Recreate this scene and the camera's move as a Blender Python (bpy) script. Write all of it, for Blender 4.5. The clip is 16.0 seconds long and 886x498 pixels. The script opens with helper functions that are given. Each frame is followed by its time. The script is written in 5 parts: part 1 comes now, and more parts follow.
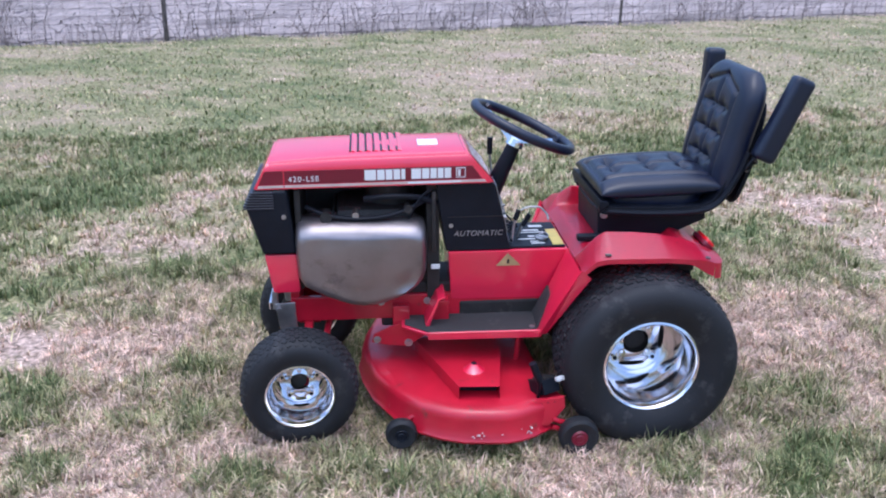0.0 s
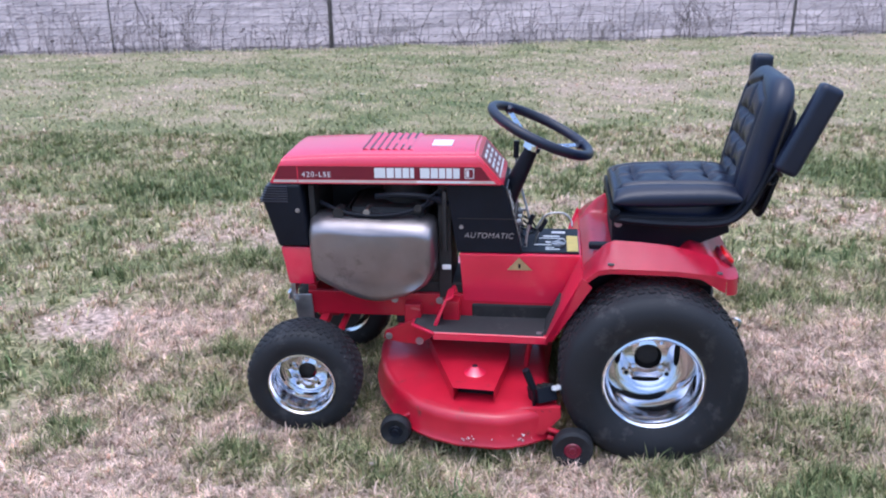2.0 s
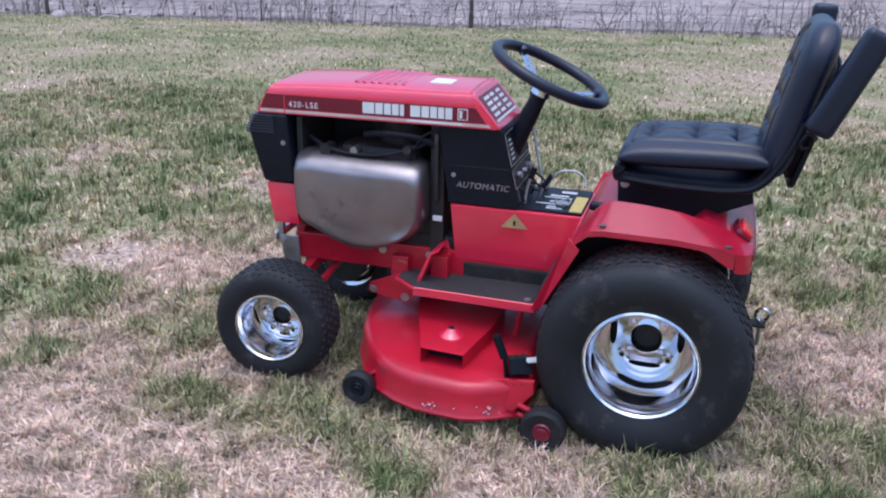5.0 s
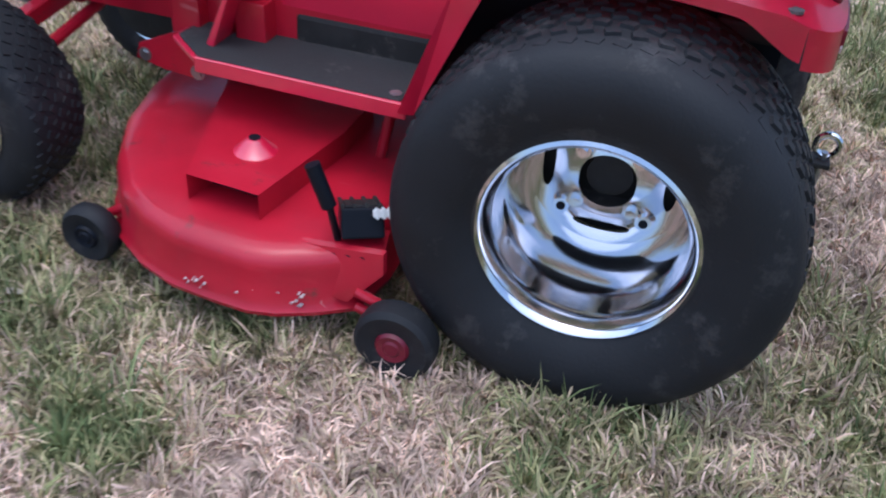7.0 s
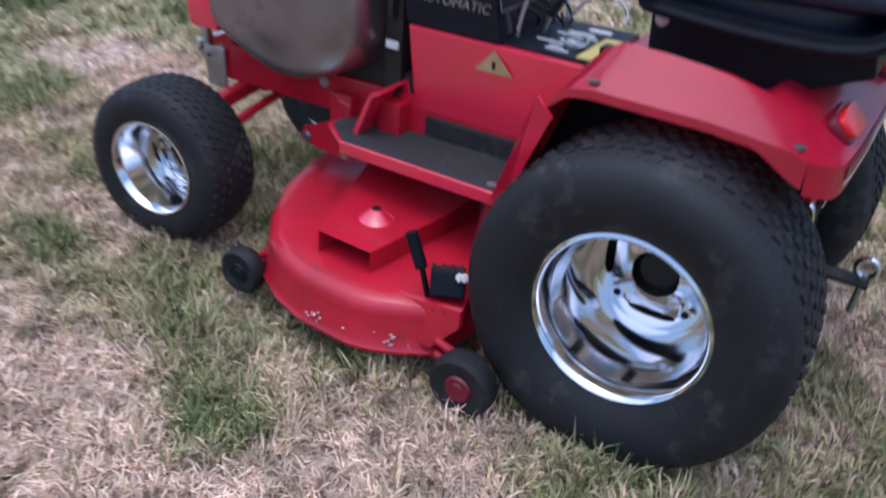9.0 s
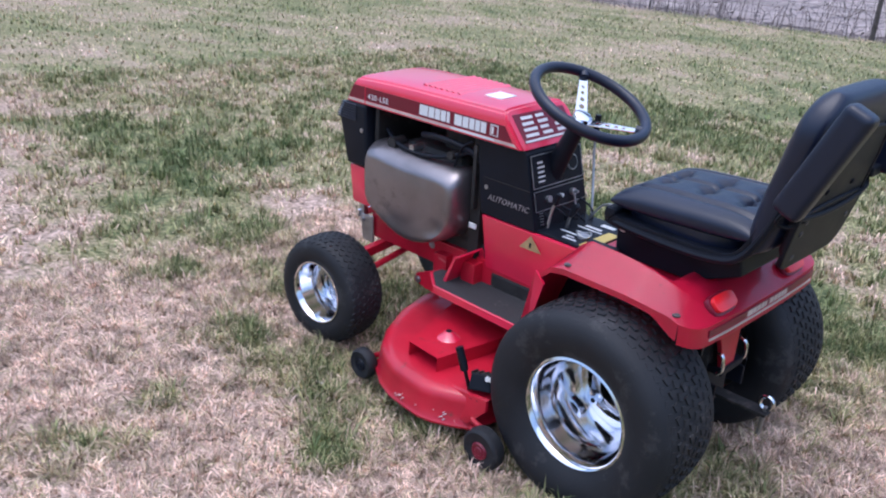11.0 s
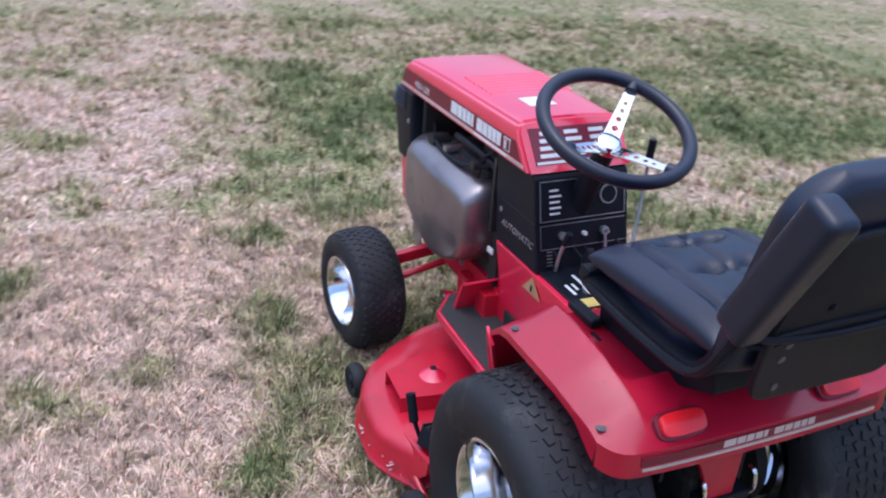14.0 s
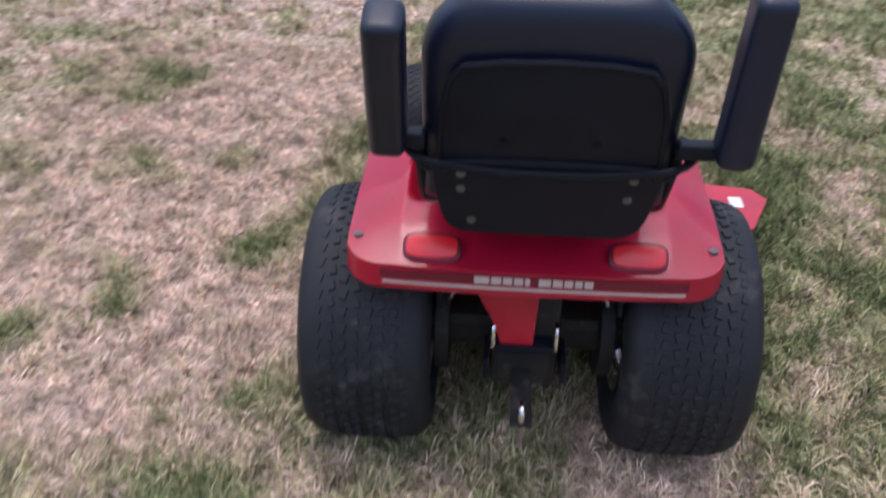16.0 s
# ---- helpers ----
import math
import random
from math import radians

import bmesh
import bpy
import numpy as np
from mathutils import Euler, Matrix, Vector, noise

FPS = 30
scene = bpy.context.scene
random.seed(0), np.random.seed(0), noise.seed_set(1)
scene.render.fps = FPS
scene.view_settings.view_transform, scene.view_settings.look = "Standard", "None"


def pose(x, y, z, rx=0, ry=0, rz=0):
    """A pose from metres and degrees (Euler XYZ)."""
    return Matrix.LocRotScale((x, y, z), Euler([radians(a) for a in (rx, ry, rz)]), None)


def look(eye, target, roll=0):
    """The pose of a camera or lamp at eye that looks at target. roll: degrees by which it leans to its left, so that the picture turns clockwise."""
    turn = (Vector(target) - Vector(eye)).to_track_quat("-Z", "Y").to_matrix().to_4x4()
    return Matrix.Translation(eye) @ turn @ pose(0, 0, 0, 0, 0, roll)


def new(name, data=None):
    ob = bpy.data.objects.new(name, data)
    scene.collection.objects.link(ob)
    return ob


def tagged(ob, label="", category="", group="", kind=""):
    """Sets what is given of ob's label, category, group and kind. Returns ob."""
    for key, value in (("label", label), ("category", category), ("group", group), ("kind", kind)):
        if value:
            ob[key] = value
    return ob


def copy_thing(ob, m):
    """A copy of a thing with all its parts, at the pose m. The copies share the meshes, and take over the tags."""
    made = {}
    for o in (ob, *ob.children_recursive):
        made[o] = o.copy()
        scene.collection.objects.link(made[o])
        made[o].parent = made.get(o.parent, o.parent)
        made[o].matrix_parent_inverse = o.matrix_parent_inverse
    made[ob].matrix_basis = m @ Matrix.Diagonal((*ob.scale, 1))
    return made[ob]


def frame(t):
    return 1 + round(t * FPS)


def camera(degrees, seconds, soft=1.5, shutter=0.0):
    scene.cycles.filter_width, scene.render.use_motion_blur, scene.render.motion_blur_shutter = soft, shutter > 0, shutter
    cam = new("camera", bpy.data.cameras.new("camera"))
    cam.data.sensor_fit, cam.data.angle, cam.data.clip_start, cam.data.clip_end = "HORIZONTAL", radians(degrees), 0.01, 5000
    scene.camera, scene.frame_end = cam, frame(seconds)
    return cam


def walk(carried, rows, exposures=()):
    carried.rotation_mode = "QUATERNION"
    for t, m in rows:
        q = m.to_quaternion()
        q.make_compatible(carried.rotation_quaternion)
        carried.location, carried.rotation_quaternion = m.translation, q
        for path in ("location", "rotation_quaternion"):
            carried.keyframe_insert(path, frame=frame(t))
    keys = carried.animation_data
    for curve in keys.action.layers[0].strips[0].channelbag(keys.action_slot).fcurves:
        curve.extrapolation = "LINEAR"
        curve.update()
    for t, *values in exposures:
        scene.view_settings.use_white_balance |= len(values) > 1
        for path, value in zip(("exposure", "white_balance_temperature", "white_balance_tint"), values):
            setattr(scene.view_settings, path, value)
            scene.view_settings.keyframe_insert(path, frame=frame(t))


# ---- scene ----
PATH = [
    (0, (-0.931, -3.101, 1.740), (-0.773, -1.239, 1.029), -0.00),
    (0.5, (-0.745, -3.132, 1.738), (-0.687, -1.262, 1.031), -0.59),
    (1, (-0.592, -3.105, 1.738), (-0.631, -1.238, 1.022), -0.45),
    (1.5, (-0.471, -3.132, 1.717), (-0.596, -1.260, 1.023), -0.72),
    (2, (-0.357, -3.114, 1.707), (-0.583, -1.249, 1.020), -0.98),
    (2.5, (-0.211, -2.997, 1.709), (-0.533, -1.154, 1.002), -1.08),
    (3, (-0.077, -2.893, 1.712), (-0.479, -1.064, 1.011), -0.92),
    (3.5, (0.007, -2.932, 1.694), (-0.445, -1.112, 0.999), -0.96),
    (3.7, (0.014, -2.948, 1.675), (-0.445, -1.129, 0.983), -1.02),
    (5.8, (0.159, -2.300, 1.274), (-0.427, -0.530, 0.550), 2.36),
    (6, (0.116, -2.035, 1.214), (-0.448, -0.292, 0.411), 2.98),
    (6.5, (0.127, -1.740, 1.099), (-0.414, -0.116, 0.065), 4.00),
    (7, (0.104, -1.536, 1.016), (-0.353, 0.029, -0.142), 4.46),
    (7.5, (0.094, -1.449, 0.988), (-0.341, 0.108, -0.189), 5.36),
    (8, (0.104, -1.466, 0.988), (-0.403, 0.077, -0.179), 4.89),
    (8.5, (0.147, -1.537, 1.025), (-0.500, -0.016, -0.102), 4.55),
    (9, (0.356, -1.748, 1.150), (-0.484, -0.231, 0.152), 4.64),
    (9.5, (0.694, -1.878, 1.321), (-0.430, -0.452, 0.481), 4.43),
    (9.7, (0.794, -1.951, 1.384), (-0.364, -0.536, 0.574), 4.97),
    (11.8, (1.236, -2.313, 1.661), (-0.101, -1.025, 0.918), 1.96),
    (12, (1.247, -2.257, 1.661), (-0.114, -0.993, 0.921), 1.87),
    (12.5, (1.289, -2.037, 1.659), (-0.121, -0.814, 0.940), 3.34),
    (13, (1.318, -1.814, 1.677), (-0.124, -0.655, 0.918), 3.38),
    (13.5, (1.264, -1.535, 1.680), (-0.220, -0.500, 0.828), 2.77),
    (14, (1.305, -1.255, 1.688), (-0.304, -0.475, 0.791), 4.02),
    (14.5, (1.444, -0.936, 1.705), (-0.232, -0.420, 0.742), 4.59),
    (15, (1.434, -0.628, 1.692), (-0.240, -0.222, 0.675), 3.19),
    (15.5, (1.493, -0.362, 1.667), (-0.177, -0.151, 0.587), 2.28),
    (16, (1.714, -0.095, 1.654), (0.069, -0.191, 0.521), 1.01),
]
cam = camera(52.0, 16.0, soft=2.0, shutter=0.5)
walk(cam, [(t, look(e, g, r)) for t, e, g, r in PATH], [(0, 0.74, 5200, 11.5), (3.5, 0.66, 5250, 11.5), (6.0, 0.42, 5250, 10), (7.5, 0.38, 5230, 8.0), (9.0, 0.36, 5300, 10), (9.6, 0.52, 5350, 11), (12, 0.60, 5350, 12.5), (14.0, 0.60, 5350, 13), (15.5, 0.46, 5650, 13), (16, 0.50, 5750, 13)])

# ---- light: an overcast winter afternoon ----
world = bpy.data.worlds.new("sky")
scene.world = world
world.use_nodes = True
wn, wl = world.node_tree.nodes, world.node_tree.links
sky = wn.new("ShaderNodeTexSky")
sky.sky_type, sky.sun_disc = "NISHITA", False
sky.sun_elevation, sky.sun_rotation = radians(84), radians(200)
sky.air_density, sky.dust_density, sky.ozone_density = 1.0, 4.0, 1.0
wl.new(sky.outputs[0], wn["Background"].inputs[0])
wn["Background"].inputs[1].default_value = 0.15
sun_data = bpy.data.lights.new("sun", "SUN")
sun_data.energy, sun_data.angle, sun_data.color = 1.1, radians(120), (1.0, 0.96, 0.93)
sun = new("sun", sun_data)
sun.matrix_world = look((-0.8, -0.6, 9.0), (0, 0, 0))


# ---- materials ----
def material(name, colour, rough=0.5, metal=0.0, vary=0.15, scale=12.0, grain=0.0, grain_scale=250.0, second=None,
             second_amount=0.0, second_scale=3.0, coat=0.0, spec=0.5, scratch=None):
    m = bpy.data.materials.new(name)
    m.use_nodes = True
    nt = m.node_tree
    n, l = nt.nodes, nt.links
    p = n["Principled BSDF"]
    tc = n.new("ShaderNodeTexCoord")
    a = n.new("ShaderNodeTexNoise")
    a.inputs["Scale"].default_value, a.inputs["Detail"].default_value = scale, 6
    l.new(tc.outputs["Object"], a.inputs["Vector"])
    b = n.new("ShaderNodeTexNoise")
    b.inputs["Scale"].default_value, b.inputs["Detail"].default_value = grain_scale, 3
    l.new(tc.outputs["Object"], b.inputs["Vector"])
    ramp = n.new("ShaderNodeMapRange")
    ramp.inputs["From Min"].default_value, ramp.inputs["From Max"].default_value = 0.3, 0.7
    ramp.inputs["To Min"].default_value, ramp.inputs["To Max"].default_value = 1 - vary, 1 + vary
    l.new(a.outputs["Fac"], ramp.inputs["Value"])
    hsv = n.new("ShaderNodeHueSaturation")
    hsv.inputs["Color"].default_value = (*colour, 1)
    l.new(ramp.outputs[0], hsv.inputs["Value"])
    out = hsv.outputs[0]
    if second:
        c = n.new("ShaderNodeTexNoise")
        c.inputs["Scale"].default_value, c.inputs["Detail"].default_value, c.inputs["Roughness"].default_value = second_scale, 8, 0.7
        l.new(tc.outputs["Object"], c.inputs["Vector"])
        r2 = n.new("ShaderNodeMapRange")
        r2.inputs["From Min"].default_value, r2.inputs["From Max"].default_value = 0.66 - second_amount * 0.3, 0.74 - second_amount * 0.3
        l.new(c.outputs["Fac"], r2.inputs["Value"])
        mix = n.new("ShaderNodeMix")
        mix.data_type = "RGBA"
        mix.inputs[7].default_value = (*second, 1)
        l.new(r2.outputs[0], mix.inputs[0])
        l.new(out, mix.inputs[6])
        out = mix.outputs[2]
    if scratch:
        # thin pale scratches in two directions
        for turn in (0.5, -0.9):
            mp = n.new("ShaderNodeMapping")
            mp.inputs["Rotation"].default_value, mp.inputs["Scale"].default_value = (0, 0, turn), (5, 160, 20)
            l.new(tc.outputs["Object"], mp.inputs["Vector"])
            sc = n.new("ShaderNodeTexNoise")
            sc.inputs["Scale"].default_value, sc.inputs["Detail"].default_value = 1.0, 2
            l.new(mp.outputs[0], sc.inputs["Vector"])
            sr = n.new("ShaderNodeMapRange")
            sr.inputs["From Min"].default_value, sr.inputs["From Max"].default_value, sr.inputs["To Max"].default_value = 0.735, 0.80, 0.6
            l.new(sc.outputs["Fac"], sr.inputs["Value"])
            mk = n.new("ShaderNodeMix")
            mk.data_type = "RGBA"
            mk.inputs[7].default_value = (*scratch, 1)
            l.new(sr.outputs[0], mk.inputs[0])
            l.new(out, mk.inputs[6])
            out = mk.outputs[2]
    l.new(out, p.inputs["Base Color"])
    p.inputs["Specular IOR Level"].default_value = spec
    p.inputs["Metallic"].default_value = metal
    rr = n.new("ShaderNodeMapRange")
    rr.inputs["To Min"].default_value, rr.inputs["To Max"].default_value = max(rough - 0.12 * rough, 0.02), min(rough + 0.25 * rough, 1)
    l.new(a.outputs["Fac"], rr.inputs["Value"])
    l.new(rr.outputs[0], p.inputs["Roughness"])
    p.inputs["Coat Weight"].default_value = coat
    p.inputs["Coat Roughness"].default_value = 0.14
    p.inputs["Coat IOR"].default_value = 1.78
    if grain:
        bump = n.new("ShaderNodeBump")
        bump.inputs["Strength"].default_value, bump.inputs["Distance"].default_value = grain, 0.002
        l.new(b.outputs["Fac"], bump.inputs["Height"])
        l.new(bump.outputs[0], p.inputs["Normal"])
    return m


RED = material("red_paint", (0.73, 0.008, 0.056), 0.40, vary=0.10, scale=5, grain=0.05, second=(0.40, 0.012, 0.035), second_amount=0.04, second_scale=14, coat=1.0, spec=0.4)
RED_DULL = material("worn_red_paint", (0.45, 0.007, 0.026), 0.42, vary=0.18, scale=7, grain=0.12, second=(0.20, 0.03, 0.03), second_amount=0.16, second_scale=11, coat=0.35, spec=0.25, scratch=(0.62, 0.26, 0.25))
MAROON = material("maroon_decal", (0.16, 0.006, 0.022), 0.3, vary=0.08, scale=9)
BLACK = material("black_paint", (0.007, 0.0085, 0.014), 0.42, vary=0.2, scale=14, grain=0.1, spec=0.2)
DULL_STEEL = material("weathered_bolt", (0.16, 0.15, 0.15), 0.5, 0.7, vary=0.25, scale=60)
# grimy engine parts; also colours in the shade on transaxle, crossbar and wheel hubs
DARK = material("engine_grime_and_shade", (0.018, 0.016, 0.015), 0.6, vary=0.4, scale=25, grain=0.4, grain_scale=90, second=(0.06, 0.05, 0.045), second_amount=0.3, second_scale=20)
VINYL = material("black_vinyl", (0.0055, 0.0085, 0.024), 0.30, vary=0.2, scale=9, grain=0.18, grain_scale=420, spec=0.5)
RUBBER = material("tyre_rubber", (0.015, 0.0155, 0.018), 0.6, vary=0.25, scale=8, grain=0.3, grain_scale=160, second=(0.040, 0.038, 0.039), second_amount=0.35, second_scale=11, spec=0.35)
CHROME = material("chrome", (0.80, 0.80, 0.83), 0.10, 1.0, vary=0.03, scale=6, second=(0.55, 0.5, 0.46), second_amount=0.05, second_scale=30)
STEEL = material("bare_steel", (0.45, 0.45, 0.46), 0.4, 1.0, vary=0.25, scale=20, grain=0.1)
HEAT = material("scorched_steel", (0.27, 0.245, 0.25), 0.33, 0.85, vary=0.25, scale=4, grain=0.75, grain_scale=13, second=(0.16, 0.142, 0.142), second_amount=0.3, second_scale=3)
MATGREY = material("rubber_mat", (0.03, 0.03, 0.031), 0.8, vary=0.25, scale=10, grain=0.6, grain_scale=200, second=(0.07, 0.065, 0.06), second_amount=0.3, second_scale=9)
WHITE = material("white_print", (0.75, 0.75, 0.74), 0.5, vary=0.05)
SILVER = material("silver_stripe", (0.62, 0.50, 0.46), 0.4, 0.2, vary=0.12, scale=20)
LETTERING = material("worn_lettering", (0.33, 0.30, 0.29), 0.45, 0.2, vary=0.35, scale=60)
YELLOW = material("yellow_label", (0.62, 0.48, 0.13), 0.5, vary=0.1, scale=30)
LENS = material("red_lamp_lens", (0.70, 0.008, 0.014), 0.30, vary=0.1, coat=0.25)
GOLD = material("gold_sticker", (0.45, 0.33, 0.16), 0.4, 0.3, vary=0.15, scale=30)


# ---- mesh helpers ----
def part(name, bm, mat, parent=None, label="", smooth=False, keep=False):
    me = bpy.data.meshes.new(name)
    bmesh.ops.recalc_face_normals(bm, faces=bm.faces[:])
    if smooth:
        for f in bm.faces:
            f.smooth = True
        for e in bm.edges:
            if len(e.link_faces) == 2 and e.calc_face_angle(0) > radians(38):
                e.smooth = False
    bm.to_mesh(me)
    bm.free()
    me.materials.append(mat)
    ob = new(name, me)
    if parent:
        ob.parent = parent
    if label:
        tagged(ob, label)
    return ob


def merge(bm, fresh):
    """Adds the bmesh fresh to bm."""
    me = bpy.data.meshes.new("tmp")
    fresh.to_mesh(me)
    fresh.free()
    bm.from_mesh(me)
    bpy.data.meshes.remove(me)


def bevelled(bm, width, segments=2, angle=30):
    if width > 0:
        ed = [e for e in bm.edges if len(e.link_faces) == 2 and e.calc_face_angle(0) > radians(angle)]
        bmesh.ops.bevel(bm, geom=ed, offset=width, segments=segments, affect="EDGES", profile=0.6, clamp_overlap=True)


def box(bm, x0, x1, y0, y1, z0, z1, bev=0.004, m=None, seg=2):
    b = bmesh.new()
    bmesh.ops.create_cube(b, size=1)
    for v in b.verts:
        v.co = Vector(((x0 + x1) / 2 + v.co.x * (x1 - x0), (y0 + y1) / 2 + v.co.y * (y1 - y0), (z0 + z1) / 2 + v.co.z * (z1 - z0)))
    bevelled(b, bev, seg)
    if m is not None:
        b.transform(m)
    merge(bm, b)


def prism(bm, pts, y0, y1, bev=0.004, seg=2, axis="y", m=None):
    """A polygon extruded along y (pts are x, z), x (pts are y, z) or z (pts are x, y)."""
    b = bmesh.new()
    put = {"y": lambda p, s: (p[0], s, p[1]), "x": lambda p, s: (s, p[0], p[1]), "z": lambda p, s: (p[0], p[1], s)}[axis]
    lo = [b.verts.new(put(p, y0)) for p in pts]
    hi = [b.verts.new(put(p, y1)) for p in pts]
    b.faces.new(lo)
    b.faces.new(hi[::-1])
    k = len(pts)
    for i in range(k):
        b.faces.new((lo[i], lo[(i + 1) % k], hi[(i + 1) % k], hi[i]))
    bmesh.ops.recalc_face_normals(b, faces=b.faces[:])
    bevelled(b, bev, seg)
    if m is not None:
        b.transform(m)
    merge(bm, b)


def rod(bm, p, q, r, seg=12, r2=None):
    p, q = Vector(p), Vector(q)
    b = bmesh.new()
    bmesh.ops.create_cone(b, cap_ends=True, segments=seg, radius1=r, radius2=r if r2 is None else r2, depth=(q - p).length)
    b.transform(Matrix.Translation((p + q) / 2) @ (q - p).to_track_quat("Z", "Y").to_matrix().to_4x4())
    merge(bm, b)


def bolt(bm, p, n, r=0.008, h=0.006):
    p, n = Vector(p), Vector(n).normalized()
    rod(bm, p - n * 0.002, p + n * h, r, 6)
    rod(bm, p - n * 0.002, p + n * 0.0018, r * 1.5, 12)


def tube(bm, path, r, seg=8, closed=False):
    path = [Vector(p) for p in path]
    k = len(path)
    rings = []
    up = Vector((0.13, 0.31, 0.94))
    for i, p in enumerate(path):
        a = path[(i - 1) % k] if closed or i else p
        b = path[(i + 1) % k] if closed or i < k - 1 else p
        t = (b - a).normalized()
        u = (up - t * up.dot(t)).normalized()
        w = t.cross(u)
        up = u
        rings.append([bm.verts.new(p + (u * math.cos(s) + w * math.sin(s)) * r) for s in (2 * math.pi * j / seg for j in range(seg))])
    for i in range(k if closed else k - 1):
        a, b = rings[i], rings[(i + 1) % k]
        for j in range(seg):
            bm.faces.new((a[j], a[(j + 1) % seg], b[(j + 1) % seg], b[j]))
    if not closed:
        bm.faces.new(rings[0][::-1])
        bm.faces.new(rings[-1])


def curve(points, n=8):
    """A smooth line through points."""
    pts = [Vector(p) for p in points]
    pts = [pts[0] * 2 - pts[1]] + pts + [pts[-1] * 2 - pts[-2]]
    out = []
    for i in range(1, len(pts) - 2):
        p0, p1, p2, p3 = pts[i - 1:i + 3]
        for j in range(n):
            t = j / n
            out.append(0.5 * ((2 * p1) + (p2 - p0) * t + (2 * p0 - 5 * p1 + 4 * p2 - p3) * t * t + (3 * p1 - p0 - 3 * p2 + p3) * t ** 3))
    out.append(pts[-2])
    return out


def lathe(bm, profile, seg=64):
    """Turns (radius, y) points about the y axis."""
    rings = []
    for r, y in profile:
        if r < 1e-6:
            rings.append([bm.verts.new((0, y, 0))])
        else:
            rings.append([bm.verts.new((r * math.cos(a), y, r * math.sin(a))) for a in (2 * math.pi * i / seg for i in range(seg))])
    for a, b in zip(rings, rings[1:]):
        for i in range(seg):
            j = (i + 1) % seg
            vs = [a[i % len(a)], a[j % len(a)], b[j % len(b)], b[i % len(b)]]
            seen = []
            for v in vs:
                if v not in seen:
                    seen.append(v)
            if len(seen) > 2:
                bm.faces.new(seen)


def smoothpoly(pts, n=3):
    """Rounds the corners of a closed polygon of (u, v)."""
    for _ in range(n):
        out = []
        for i in range(len(pts)):
            a, b = Vector(pts[i]), Vector(pts[(i + 1) % len(pts)])
            out += [a * 0.75 + b * 0.25, a * 0.25 + b * 0.75]
        pts = out
    return [tuple(p) for p in pts]


def thing(name, at, label, category, group=""):
    ob = new(name)
    ob.empty_display_size = 0.1
    ob.location = at
    return tagged(ob, label, category, group)


# ---- the ground: a lawn that falls gently away to a field behind a wire fence ----
FENCE_A, FENCE_B = 14.85, 0.08           # the fence runs along y = A + B x
rng = np.random.default_rng(7)
LATTICE = rng.random((64, 64))


def wave(x, y, size, shift=0):
    """Smooth value noise, 0 to 1, for arrays."""
    u, v = np.asarray(x) / size + 17.3 + shift, np.asarray(y) / size + 5.7 + shift * 1.7
    i, j = np.floor(u).astype(int), np.floor(v).astype(int)
    fu, fv = u - i, v - j
    fu, fv = fu * fu * (3 - 2 * fu), fv * fv * (3 - 2 * fv)
    g = lambda a, b: LATTICE[a % 64, b % 64]
    return (g(i, j) * (1 - fu) + g(i + 1, j) * fu) * (1 - fv) + (g(i, j + 1) * (1 - fu) + g(i + 1, j + 1) * fu) * fv


def heights(x, y):
    x, y = np.asarray(x, float), np.asarray(y, float)
    r = np.hypot(x, y)
    s = np.clip((r - 0.9) / 4.0, 0, 1)
    s = s * s * (3 - 2 * s)
    z = (0.016 * x - 0.040 * y) * s * np.minimum(1.0, 30.0 / np.maximum(r, 1e-6))
    return z + s * (0.05 * (wave(x, y, 1.3) - 0.5) + 0.03 * (wave(x, y, 0.45, 2) - 0.5)) + 0.014 * (wave(x, y, 0.16, 5) - 0.5) + 0.012 * (wave(x, y, 0.07, 11) - 0.5)


# green pockets and pale dry patches: x, y, radius
GREEN = [(2.15, 4.14, 1.6), (-9.81, 1.56, 1.6), (-8.89, 7.07, 1.6), (-1.79, 7.8, 1.57), (-4.39, 5.67, 1.45), (-3.14, 3.15, 1.23), (-2.89, 4.27, 1.02), (-1.17, 4.27, 0.84), (-4.26, 2.79, 0.82),
         (1.36, 3.55, 0.78), (-3.15, 2.38, 0.76), (-4.54, 1.66, 0.63), (-4.19, 0.46, 0.6), (-0.4, 2.89, 0.49), (-2.74, -0.3, 0.38), (-2.74, 1.03, 0.35), (-3.19, -0.01, 0.31), (-1.94, 1.26, 0.28),
         (-0.62, 1.24, 0.27), (-1.96, -1.41, 0.24), (0.58, -0.71, 0.22), (0.62, -0.22, 0.22), (-2.32, 0.09, 0.21), (-1.83, -1.47, 0.2), (-2.47, -0.12, 0.19), (-1.12, -1.42, 0.19), (-1.47, -0.19, 0.17),
         (-2.03, 0.76, 0.17), (-1.49, -0.69, 0.17), (-1.62, -0.5, 0.16), (-1.76, -0.19, 0.16)]
